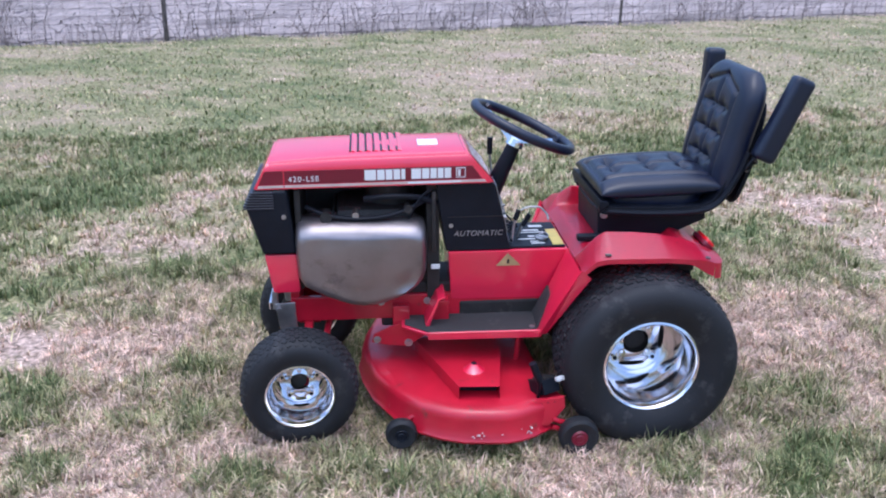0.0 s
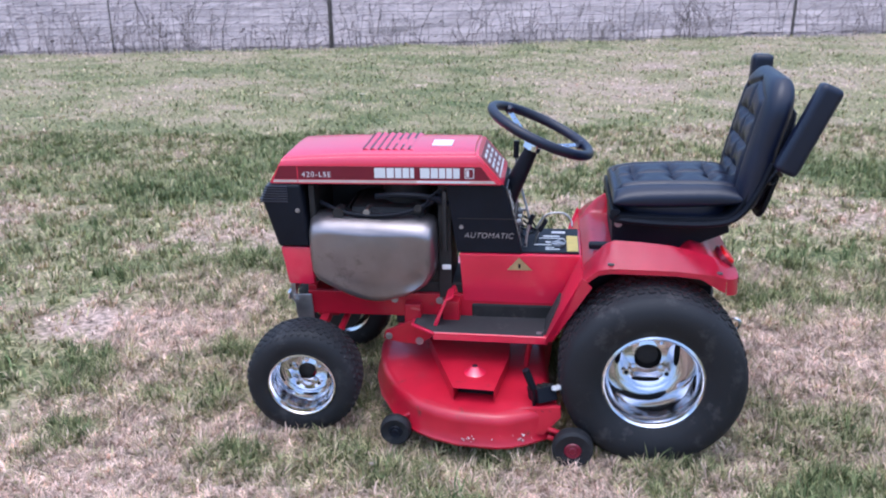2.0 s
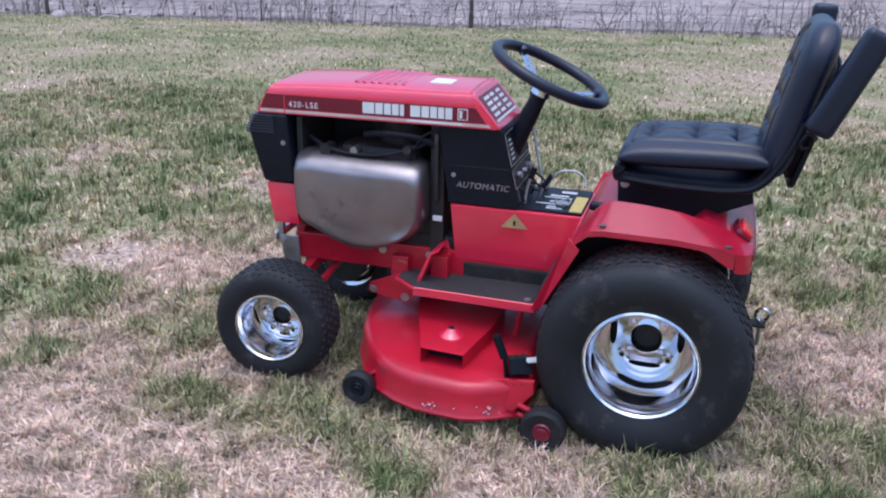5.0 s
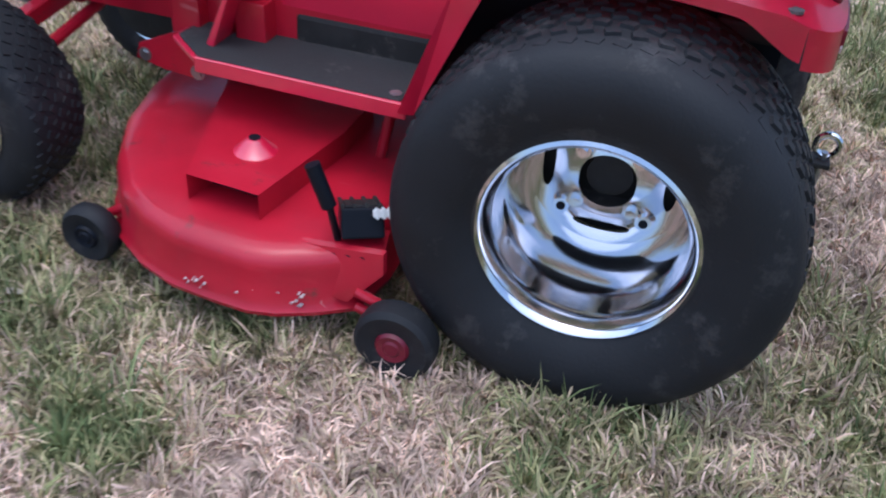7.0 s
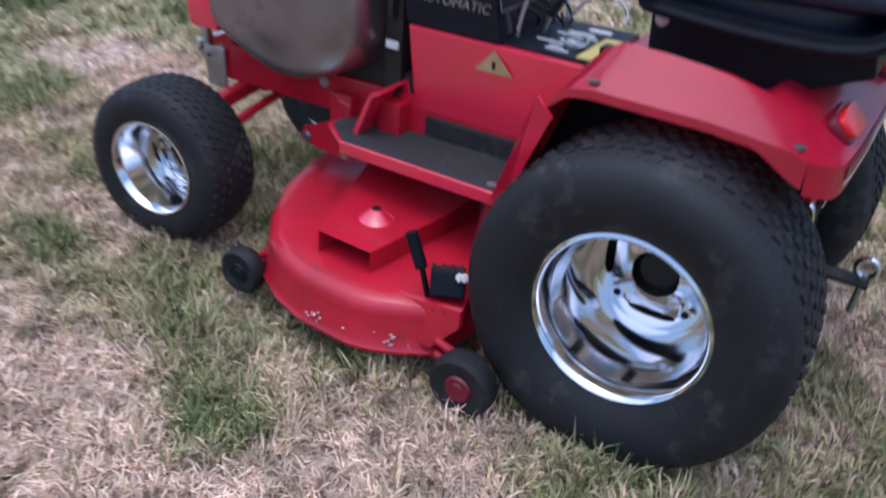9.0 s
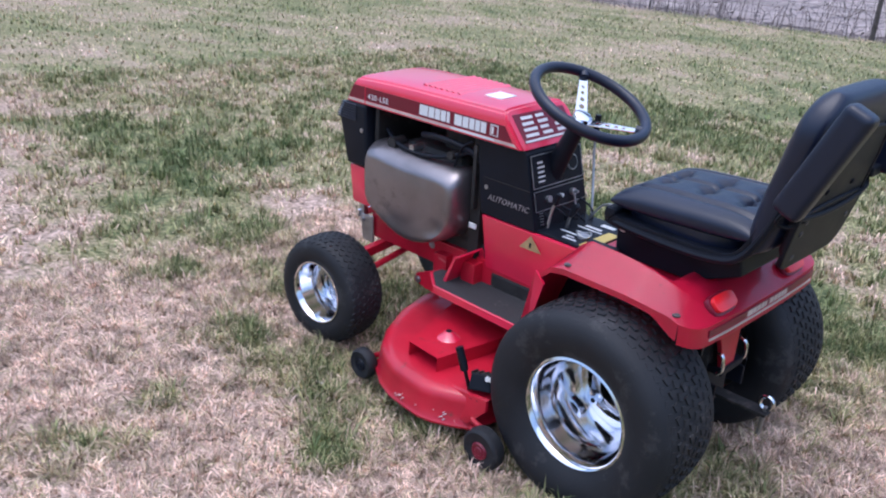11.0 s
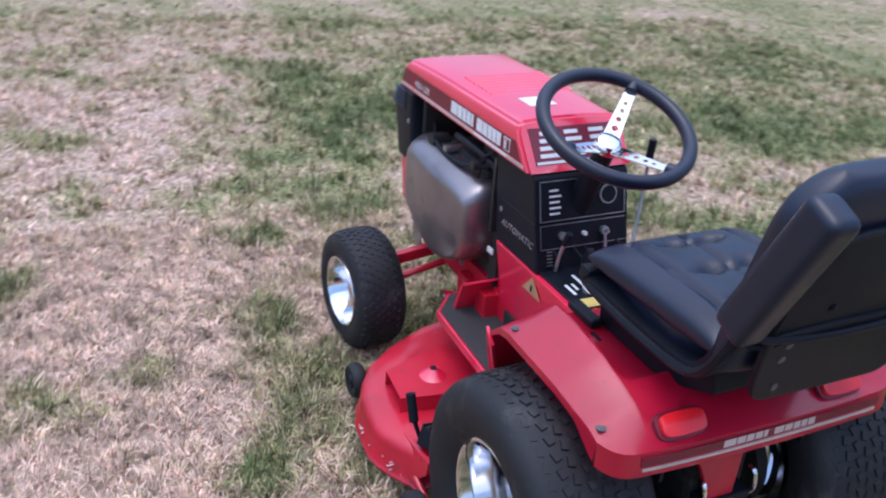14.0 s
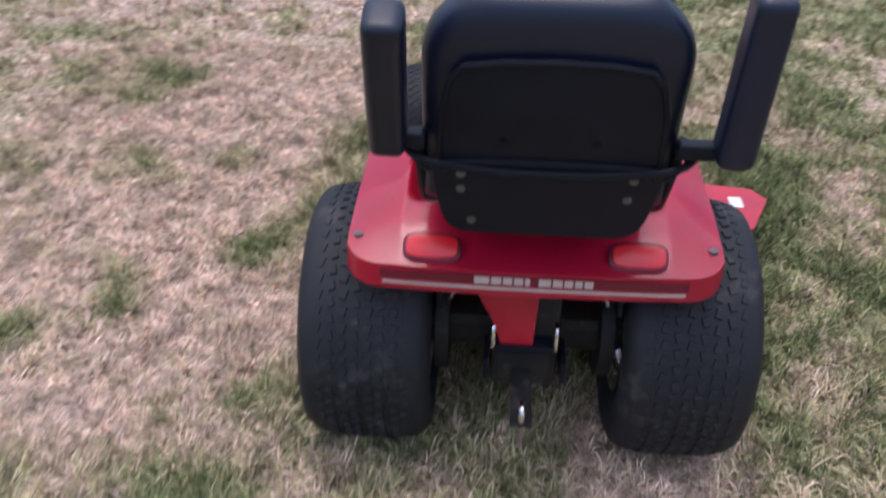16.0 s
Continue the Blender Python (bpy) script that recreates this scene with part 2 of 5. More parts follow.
DRY = [(0.44, 9, 1.6), (-5.51, 0.15, 1.36), (0.58, 7.74, 1.24), (-4.21, -0.43, 0.74), (-3.69, 2.62, 0.68), (-3.43, 4.66, 0.67), (1.8, 1.73, 0.66), (1.26, 5.21, 0.62), (-3.76, 1.97, 0.59),
         (-2.34, 2.02, 0.54), (-1.75, -1.03, 0.47), (-3.38, -0.08, 0.46), (0.78, 0, 0.43), (-2.1, 0.3, 0.4), (-1.14, -1.38, 0.4), (0.65, 0.39, 0.39), (-2.03, -0.41, 0.37), (-1.81, 0.96, 0.35),
         (-1.82, 0.5, 0.32), (-1.78, -0.39, 0.32), (-3.06, -1.62, 0.31), (-2.2, 0.48, 0.31), (-1.04, -1.02, 0.29), (-2.03, 2.77, 0.28), (-0.84, -0.96, 0.27), (-1.4, -1.22, 0.25), (0.04, -1.16, 0.25),
         (-2.24, -1.12, 0.22), (-2.7, -0.29, 0.22), (0.33, -0.48, 0.17), (-0.15, -1.05, 0.16), (-0.34, -0.7, 0.14), (-0.33, -1.34, 0.14)]


# small deep green tufts in the dry grass: x, y, radius
TUFTS = [(-2.44, -0.57, 0.20), (-2.62, -0.45, 0.15), (-1.19, -1.06, 0.13), (-0.89, -0.68, 0.08), (-1.10, -1.31, 0.15), (-3.90, 0.45, 0.45), (-3.45, 0.62, 0.30), (-1.36, -0.58, 0.09), (-0.42, -1.18, 0.10),
         (-0.29, -1.16, 0.08), (0.03, -0.68, 0.06), (-0.62, -0.80, 0.12), (-0.19, -1.38, 0.12), (-2.03, -0.50, 0.14), (-0.57, -0.87, 0.08), (-2.95, 2.97, 0.55), (-2.15, 0.08, 0.14), (0.50, -0.66, 0.12)]


def dryness(x, y):
    x, y = np.asarray(x, float), np.asarray(y, float)
    far = np.clip((np.hypot(x, y) - 3) / 8, 0, 1)
    beside = np.clip((y - 0.2) / 0.5, 0, 1) * np.clip((2.3 - y) / 0.8, 0, 1) * np.clip((0.6 - x) / 0.4, 0, 1) * np.clip((x + 2.4) / 0.8, 0, 1)
    behind = np.clip((x - 0.5) / 0.4, 0, 1) * np.clip((y + 0.5) / 0.5, 0, 1) * np.clip((2.8 - y) / 0.6, 0, 1)
    front = np.clip((-y - 0.1) / 0.8, 0, 1) * np.clip((1.2 - x) / 0.8, 0, 1)
    d = 0.45 - 0.16 * beside + 0.13 * behind + 0.20 * front + 0.20 * (wave(x, y, 1.5, 3) - 0.5) + 0.34 * (wave(x, y, 0.65, 15) - 0.5) + (0.48 - 0.2 * far) * (wave(x, y, 0.33, 1) - 0.5) + 0.58 * (wave(x, y, 0.12, 4) - 0.5) + 0.35 * (wave(x, y, 2.6, 6) - 0.5) * far
    for px, py, pr, k in [(*p, -0.26 if p[2] < 0.3 else -0.20) for p in GREEN] + [(*p, -0.42) for p in TUFTS] + [(*p, 0.30) for p in DRY]:
        wob = 0.6 + 0.8 * wave(x, y, pr * 0.6 + 0.05, 9)
        d = d + k * (1 - 0.65 * far) * np.exp(-((x - px) ** 2 + (y - py) ** 2) / (pr * wob) ** 2)
    calm = 0.38 * np.clip((np.hypot(x, y) - 1.6) / 3.5, 0, 1)
    d = np.clip(d + (0.47 - d) * calm, 0.0, 1)
    s = d * d * (3 - 2 * d)
    return np.clip(0.3 * d + 0.7 * s, 0.09, 1)


def ground_colours(name, grass):
    """Dry straw to green, by the dry attribute, with a spread from blade to blade."""
    m = bpy.data.materials.new(name)
    m.use_nodes = True
    n, l = m.node_tree.nodes, m.node_tree.links
    p = n["Principled BSDF"]
    at = n.new("ShaderNodeAttribute")
    at.attribute_name = "dry"
    geo = n.new("ShaderNodeNewGeometry")
    tc = n.new("ShaderNodeTexCoord")
    nz = n.new("ShaderNodeTexNoise")
    nz.inputs["Scale"].default_value, nz.inputs["Detail"].default_value = (16, 4) if grass else (40, 10)
    l.new(tc.outputs["Object"], nz.inputs["Vector"])
    add = n.new("ShaderNodeMath")
    add.operation = "MULTIPLY_ADD"
    l.new(geo.outputs["Random Per Island"] if grass else nz.outputs["Fac"], add.inputs[0])
    add.inputs[1].default_value, add.inputs[2].default_value = (0.64, -0.32) if grass else (1.1, -0.55)
    s2 = n.new("ShaderNodeMath")
    l.new(add.outputs[0], s2.inputs[0])
    l.new(at.outputs["Fac"], s2.inputs[1])
    ramp = n.new("ShaderNodeValToRGB")
    e = ramp.color_ramp.elements
    e[0].position, e[0].color = 0.0, (0.135, 0.172, 0.068, 1)
    e[1].position, e[1].color = 1.0, (0.71, 0.520, 0.415, 1)
    for pos, c in ((0.22, (0.245, 0.258, 0.112, 1)), (0.42, (0.375, 0.345, 0.168, 1)), (0.6, (0.50, 0.410, 0.250, 1)), (0.8, (0.61, 0.450, 0.335, 1))):
        k = e.new(pos)
        k.color = c
    l.new(s2.outputs[0], ramp.inputs[0])
    hsv = n.new("ShaderNodeHueSaturation")
    mr = n.new("ShaderNodeMapRange")
    mr.inputs["From Min"].default_value, mr.inputs["From Max"].default_value = 0.3, 0.7
    # ground sheet is darker than the blades, colouring in the shaded gaps between them
    mr.inputs["To Min"].default_value, mr.inputs["To Max"].default_value = (0.55, 1.38) if grass else (0.3, 0.95)
    l.new(nz.outputs["Fac"], mr.inputs["Value"])
    l.new(mr.outputs[0], hsv.inputs["Value"])
    l.new(ramp.outputs[0], hsv.inputs["Color"])
    if grass:
        # lighter and darker blades
        spin = n.new("ShaderNodeMath")
        spin.operation = "MULTIPLY"
        spin.inputs[1].default_value = 17.0
        l.new(geo.outputs["Random Per Island"], spin.inputs[0])
        frac = n.new("ShaderNodeMath")
        frac.operation = "FRACT"
        l.new(spin.outputs[0], frac.inputs[0])
        tone = n.new("ShaderNodeMapRange")
        tone.inputs["To Min"].default_value, tone.inputs["To Max"].default_value = 0.55, 1.5
        l.new(frac.outputs[0], tone.inputs["Value"])
        both = n.new("ShaderNodeMath")
        both.operation = "MULTIPLY"
        l.new(tone.outputs[0], both.inputs[0])
        l.new(mr.outputs[0], both.inputs[1])
        l.new(both.outputs[0], hsv.inputs["Value"])
    out = hsv.outputs[0]
    if not grass:
        # beyond the fence: bare stubble in rows
        fa = n.new("ShaderNodeAttribute")
        fa.attribute_name = "field"
        mp = n.new("ShaderNodeMapping")
        mp.inputs["Rotation"].default_value = (0, 0, -math.atan(FENCE_B))
        mp.inputs["Scale"].default_value = (0.5, 3.2, 1)
        l.new(tc.outputs["Object"], mp.inputs["Vector"])
        fz = n.new("ShaderNodeTexNoise")
        fz.inputs["Scale"].default_value, fz.inputs["Detail"].default_value, fz.inputs["Roughness"].default_value = 1.6, 9, 0.75
        l.new(mp.outputs[0], fz.inputs["Vector"])
        fr = n.new("ShaderNodeValToRGB")
        fe = fr.color_ramp.elements
        fe[0].position, fe[0].color = 0.32, (0.115, 0.092, 0.094, 1)
        fe[1].position, fe[1].color = 0.68, (0.36, 0.302, 0.288, 1)
        k = fe.new(0.5)
        k.color = (0.218, 0.178, 0.172, 1)
        l.new(fz.outputs["Fac"], fr.inputs[0])
        mx = n.new("ShaderNodeMix")
        mx.data_type = "RGBA"
        l.new(fa.outputs["Fac"], mx.inputs[0])
        l.new(out, mx.inputs[6])
        l.new(fr.outputs[0], mx.inputs[7])
        out = mx.outputs[2]
        bump = n.new("ShaderNodeBump")
        bump.inputs["Strength"].default_value, bump.inputs["Distance"].default_value = 0.7, 0.03
        l.new(nz.outputs["Fac"], bump.inputs["Height"])
        l.new(bump.outputs[0], p.inputs["Normal"])
    l.new(out, p.inputs["Base Color"])
    p.inputs["Roughness"].default_value = 0.75 if grass else 0.95
    p.inputs["Specular IOR Level"].default_value = 0.25
    return m


def from_arrays(name, verts, quads, tris, values, mat, field=None):
    me = bpy.data.meshes.new(name)
    me.vertices.add(len(verts))
    me.vertices.foreach_set("co", np.asarray(verts, np.float32).ravel())
    nq, nt = len(quads), len(tris)
    me.loops.add(4 * nq + 3 * nt)
    me.loops.foreach_set("vertex_index", np.concatenate([np.asarray(quads, np.int32).ravel(), np.asarray(tris, np.int32).ravel()]))
    me.polygons.add(nq + nt)
    me.polygons.foreach_set("loop_start", np.concatenate([np.arange(nq) * 4, 4 * nq + np.arange(nt) * 3]).astype(np.int32))
    me.update(calc_edges=True)
    me.attributes.new("dry", "FLOAT", "POINT").data.foreach_set("value", np.asarray(values, np.float32))
    if field is not None:
        me.attributes.new("field", "FLOAT", "POINT").data.foreach_set("value", np.asarray(field, np.float32))
    me.materials.append(mat)
    return new(name, me)


radii = [0.0]
while radii[-1] < 900:
    radii.append(radii[-1] + max(0.07, radii[-1] * 0.03))
SEG = 240
ang = np.arange(SEG) * 2 * np.pi / SEG
gx, gy = [np.zeros(1)], [np.zeros(1)]
for r in radii[1:]:
    gx.append(r * np.cos(ang))
    gy.append(r * np.sin(ang))
gx, gy = np.concatenate(gx), np.concatenate(gy)
quads, tris = [], [(0, 1 + i, 1 + (i + 1) % SEG) for i in range(SEG)]
base_i = np.arange(SEG)
for k in range(len(radii) - 2):
    a, b = 1 + k * SEG, 1 + (k + 1) * SEG
    quads.append(np.stack([a + base_i, b + base_i, b + (base_i + 1) % SEG, a + (base_i + 1) % SEG], 1))
quads = np.concatenate(quads)
field = np.clip((gy - FENCE_A - FENCE_B * gx + 0.15 + 0.5 * (wave(gx, gy, 0.9, 8) - 0.5)) / 0.5, 0, 1)
ground = from_arrays("ground", np.stack([gx, gy, heights(gx, gy)], 1), quads, tris, dryness(gx, gy), ground_colours("lawn_soil", False), field)
for f in ground.data.polygons:
    f.use_smooth = True
tagged(ground, "winter lawn with pale dry and green patches", "lawn", kind="structure")


def blades(x, y, length, width, lie, az=None, dry=None, spread=None, curl=False):
    """Bent blades of three triangles each, or five when they curl: arrays of verts, quads, tris and dryness."""
    n = len(x)
    d = dryness(x, y) if dry is None else np.clip(dry + rng.normal(0, 0.07, n), 0.03, 1)
    z = heights(x, y)
    az = rng.random(n) * 2 * np.pi if az is None else az
    tilt = lie * (0.35 + 0.9 * d) + rng.normal(0, 0.28, n) if spread is None else spread * (0.7 + 0.6 * d) + rng.normal(0, 0.2, n)
    tilt = np.clip(tilt, 0.05, 1.4)
    bend = np.clip(tilt + rng.normal(0.55, 0.45, n) * (0.5 + d), 0.0, 2.2)
    ln = length * (0.5 + 0.8 * rng.random(n)) * (0.7 + 0.6 * wave(x, y, 0.09, 13)) * (1.0 - 0.34 * d)
    wd = width * (0.6 + 0.7 * rng.random(n))
    dx, dy = np.cos(az), np.sin(az)
    px, py = -dy * wd / 2, dx * wd / 2
    h1, r1 = ln * 0.55 * np.cos(tilt), ln * 0.55 * np.sin(tilt)
    h2, r2 = h1 + ln * 0.45 * np.cos(bend), r1 + ln * 0.45 * np.sin(bend)
    turn = rng.normal(0, 0.8, n)
    ex, ey = np.cos(az + turn), np.sin(az + turn)
    mx, my = x + dx * r1, y + dy * r1
    tx, ty = mx + ex * (r2 - r1), my + ey * (r2 - r1)
    z0 = z - 0.004
    if curl:
        # three pieces, each leaning further over than the last
        more = np.abs(rng.normal(0.5, 0.35, n)) * (0.4 + 0.9 * d)
        cx, cy, cz, rows, a2 = x, y, z0, [(x, y, z0, 1.0)], az
        for j, (part_l, wk) in enumerate(((0.36, 0.95), (0.34, 0.75), (0.30, 0.0))):
            th = np.clip(tilt + more * j, 0, 2.5)
            cx, cy, cz = cx + np.cos(a2) * np.sin(th) * ln * part_l, cy + np.sin(a2) * np.sin(th) * ln * part_l, np.maximum(cz + np.cos(th) * ln * part_l, z + 0.002)
            a2 = a2 + turn * 0.7
            rows.append((cx, cy, cz, wk))
        v = np.stack([np.stack([rx + sgn * px * wk, ry + sgn * py * wk, rz], 1) for rx, ry, rz, wk in rows[:3] for sgn in (-1, 1)] + [np.stack(rows[3][:3], 1)], 1)
        k = np.arange(n)[:, None] * 7
        return v.reshape(-1, 3), np.concatenate([k + np.array([[0, 1, 3, 2]]), k + np.array([[2, 3, 5, 4]])]), k + np.array([[4, 5, 6]]), np.repeat(d, 7)
    v = np.stack([np.stack([x - px, y - py, z0], 1), np.stack([x + px, y + py, z0], 1), np.stack([mx - px * 0.8, my - py * 0.8, z + h1], 1),
                  np.stack([mx + px * 0.8, my + py * 0.8, z + h1], 1), np.stack([tx, ty, np.maximum(z + h2, z + 0.004)], 1)], 1)
    k = np.arange(n)[:, None] * 5
    return v.reshape(-1, 3), k + np.array([[0, 1, 3, 2]]), k + np.array([[2, 3, 4]]), np.repeat(d, 5)


def scatter(n, x0, x1, y0, y1, keep):
    x, y = rng.uniform(x0, x1, n), rng.uniform(y0, y1, n)
    k = keep(x, y)
    return x[k], y[k]


near = lambda x, y: (x > -2.3) & (x < 1.5) & (y > -1.9) & (y < 1.4)
def tufts(cx, cy, count, radius, length, width, curl=False):
    """Blades that fan out of tuft centres."""
    n = len(cx)
    size = 0.6 + 0.8 * rng.random(n)
    k = np.repeat(np.arange(n), count)
    az = rng.random(len(k)) * 2 * np.pi
    r = np.abs(rng.normal(0, 0.5, len(k)))
    x, y = cx[k] + np.cos(az) * r * radius * size[k], cy[k] + np.sin(az) * r * radius * size[k]
    return blades(x, y, length * (0.6 + 0.5 * size[k]), width, 0.7, az + rng.normal(0, 0.6, len(k)), np.clip(dryness(cx, cy) + rng.normal(0, 0.13, n), 0.03, 1)[k], 0.15 + 0.75 * np.clip(r, 0, 1.3), curl)


sets = []
x, y = scatter(80000, -2.3, 1.5, -1.9, 1.4, lambda x, y: x == x)
sets.append(blades(x, y, 0.054, 0.0042, 0.9, curl=True))
x, y = scatter(7800, -2.3, 1.5, -1.9, 1.4, lambda x, y: x == x)
sets.append(tufts(x, y, 24, 0.042, 0.068, 0.0042, True))
x, y = scatter(5200, -2.3, 1.5, -1.9, 1.4, lambda x, y: dryness(x, y) > 0.58)
sets.append(tufts(x, y, 26, 0.026, 0.060, 0.0036, True))
x, y = scatter(2600, -2.3, 1.5, -1.9, 1.4, lambda x, y: x == x)
sets.append(blades(x, y, 0.13, 0.0034, 1.2, dry=np.full(len(x), 0.85), curl=True))
x, y = scatter(60000, -6.5, 4.5, -2.6, 5.5, lambda x, y: ~near(x, y))
sets.append(blades(x, y, 0.048, 0.0085, 0.9))
x, y = scatter(11500, -6.5, 4.5, -2.6, 5.5, lambda x, y: ~near(x, y))
sets.append(tufts(x, y, 15, 0.060, 0.062, 0.0085))
x, y = scatter(260000, -22, 20, -2, 30, lambda x, y: (y < FENCE_A + FENCE_B * x + 0.3) & ~((x > -6.5) & (x < 4.5) & (y < 5.5)) & (y > -2 + 0.1 * x) & (rng.random(len(x)) < np.clip(9 / np.hypot(x, y), 0.25, 1)) & (x < 3 + 0.75 * y))
sets.append(blades(x, y, 0.060, 0.016, 0.8))
V, Q, T3, D, off = [], [], [], [], 0
for v, q, t, d in sets:
    V.append(v)
    Q.append(q + off)
    T3.append(t + off)
    D.append(d)
    off += len(v)
grass = from_arrays("grass", np.concatenate(V), np.concatenate(Q), np.concatenate(T3), np.concatenate(D), ground_colours("grass_blades", True))
tagged(grass, "matted winter grass, straw coloured with green tufts", "grass", kind="stuff")

CORN = material("corn_litter", (0.32, 0.268, 0.25), 0.85, vary=0.35, scale=0.7)
# corn litter on the bare field behind the fence
n = 26000
t, s = rng.uniform(-26, 32, n), rng.random(n) ** 1.3 * 22 + 0.5
fx, fy = t - s * 0.447, FENCE_A + FENCE_B * t + s * 0.894
fz = heights(fx, fy)
az = rng.normal(math.atan(FENCE_B), 0.5, n)
ln, wd = rng.uniform(0.05, 0.22, n), rng.uniform(0.012, 0.035, n)
rise = rng.uniform(0.0, 0.09, n)
v = np.stack([np.stack([fx + np.cos(az) * ln * a - np.sin(az) * wd * b, fy + np.sin(az) * ln * a + np.cos(az) * wd * b, fz + 0.01 + rise * (a > 0) + wd * (b > 0)], 1) for a, b in ((-1, -1), (1, -1), (1, 1), (-1, 1))], 1)
litter = from_arrays("crop_litter", v.reshape(-1, 3), np.arange(n)[:, None] * 4 + np.array([[0, 1, 2, 3]]), np.zeros((0, 3), np.int32), np.repeat(rng.uniform(0.45, 1.0, n), 4), CORN)
tagged(litter, "pale corn stubble litter on the bare field", "litter", kind="stuff")


# ---- the fence ----
def fence_at(x, lift=0.0):
    y = FENCE_A + FENCE_B * x
    return Vector((x, y, float(heights(x, y)) + lift))


WOOD = material("weathered_wood", (0.10, 0.085, 0.075), 0.85, vary=0.35, scale=6, grain=0.5, grain_scale=80)
WIRE = material("rusty_wire", (0.16, 0.13, 0.12), 0.6, 0.6, vary=0.3, scale=5)
STEM = material("dead_stems", (0.17, 0.135, 0.13), 0.85, vary=0.35, scale=4)
PALE = material("bleached_wood", (0.52, 0.46, 0.42), 0.8, vary=0.2, scale=8)
fence = thing("wire_fence", fence_at(0), "old woven wire fence on thin dark posts, weeds along it", "fence")
inv = Matrix.Translation(-fence.location)
for x, r, h in ((-23.0, 0.04, 1.3), (-18.3, 0.03, 1.25), (-13.75, 0.045, 1.3), (-8.9, 0.016, 1.25), (-4.6, 0.045, 1.3), (4.18, 0.03, 1.25), (10.5, 0.045, 1.3), (16.0, 0.04, 1.3)):
    bm = bmesh.new()
    p = fence_at(x, -0.15)
    q = p + Vector((random.uniform(-0.04, 0.04), random.uniform(-0.03, 0.03), h + 0.15))
    rod(bm, p, q, r, 10, r * 0.9)
    box(bm, q.x - r, q.x + r, q.y - r, q.y + r, q.z - 0.02, q.z + 0.01, 0.004)
    bm.transform(inv)
    part("post", bm, WOOD, fence, smooth=True)
for k in range(8):
    bm = bmesh.new()
    tube(bm, [fence_at(-24 + i * 1.2, 0.06 + 0.145 * k + 0.008 * math.sin(i * 1.7 + k)) for i in range(36)], 0.0035, 5)
    bm.transform(inv)
    part("line_wire", bm, WIRE, fence)
bm = bmesh.new()
for i in range(150):
    x = -24 + i * 0.28
    a = fence_at(x, 0.04)
    rod(bm, a, a + Vector((0.01 * math.sin(i), 0, 1.05)), 0.003, 4)
bm.transform(inv)
stays = part("stay_wire", bm, WIRE, fence)
tagged(stays, kind="stuff")

rnd = random.Random(21)
bm = bmesh.new()
for i in range(700):
    x = rnd.uniform(-24, 17)
    if rnd.random() < 0.35:
        x = rnd.choice((-17.0, -14.2, -13.2, -9.6, -8.2, -7.0, -5.3, -3.6, -1.2, 2.3, 6.0)) + rnd.gauss(0, 0.45)
    a = fence_at(x) + Vector((rnd.gauss(0, 0.1), rnd.gauss(-0.05, 0.22), -0.03))
    h = rnd.uniform(0.15, 0.55) if rnd.random() < 0.6 else rnd.uniform(0.5, 1.2)
    lean_v = Vector((rnd.gauss(0, 0.22), rnd.gauss(0, 0.15), 0))
    pts = [a, a + lean_v * h * 0.3 + Vector((0, 0, h * 0.45)), a + lean_v * h + Vector((rnd.gauss(0, 0.06), 0, h))]
    tube(bm, curve(pts, 3), rnd.uniform(0.0025, 0.007), 5)
    for b in range(rnd.randrange(0, 4)):
        s0 = pts[1].lerp(pts[2], rnd.random())
        tube(bm, [s0, s0 + Vector((rnd.gauss(0, 0.16), rnd.gauss(0, 0.08), rnd.uniform(0.08, 0.3)))], 0.004, 4)
weeds = part("dead_weeds", bm, STEM, None)
tagged(weeds, "bare brown weed stems along the fence", "weeds", kind="stuff")
for x, dy, ln, a, tz in ((-12.5, -0.2, 0.6, 2.5, 0.2), (-12.3, -0.35, 0.45, 0.2, 0.03), (-12.75, -0.15, 0.5, 2.2, 0.3), (-11.8, -0.25, 0.35, 0.6, 0.05), (-15.0, -0.25, 0.45, 0.4, 0.04)):
    bm = bmesh.new()
    p = fence_at(x, 0.03) + Vector((0, dy, 0))
    q = p + Vector((math.cos(a) * ln, math.sin(a) * ln * 0.3, tz))
    bm2 = curve([p, p.lerp(q, 0.5) + Vector((0, 0, 0.03)), q], 4)
    tube(bm, bm2, 0.018, 7)
    st_ob = part("fallen_branch", bm, PALE, None, smooth=True)
    tagged(st_ob, "bleached fallen branch lying by the fence", "branch", "branches by the fence")
bm = bmesh.new()
b = bmesh.new()
bmesh.ops.create_icosphere(b, subdivisions=3, radius=0.17)
for v in b.verts:
    v.co *= 0.9 + 0.25 * noise.noise(v.co * 5)
    v.co.z *= 0.7
b.transform(Matrix.Translation(fence_at(-13.1, 0.05) + Vector((0, -0.5, 0))))
merge(bm, b)
stone = part("field_stone", bm, material("field_stone", (0.38, 0.33, 0.30), 0.85, vary=0.2, scale=10, grain=0.4, grain_scale=60), None, smooth=True)
tagged(stone, "rounded pale field stone by the fence", "stone")
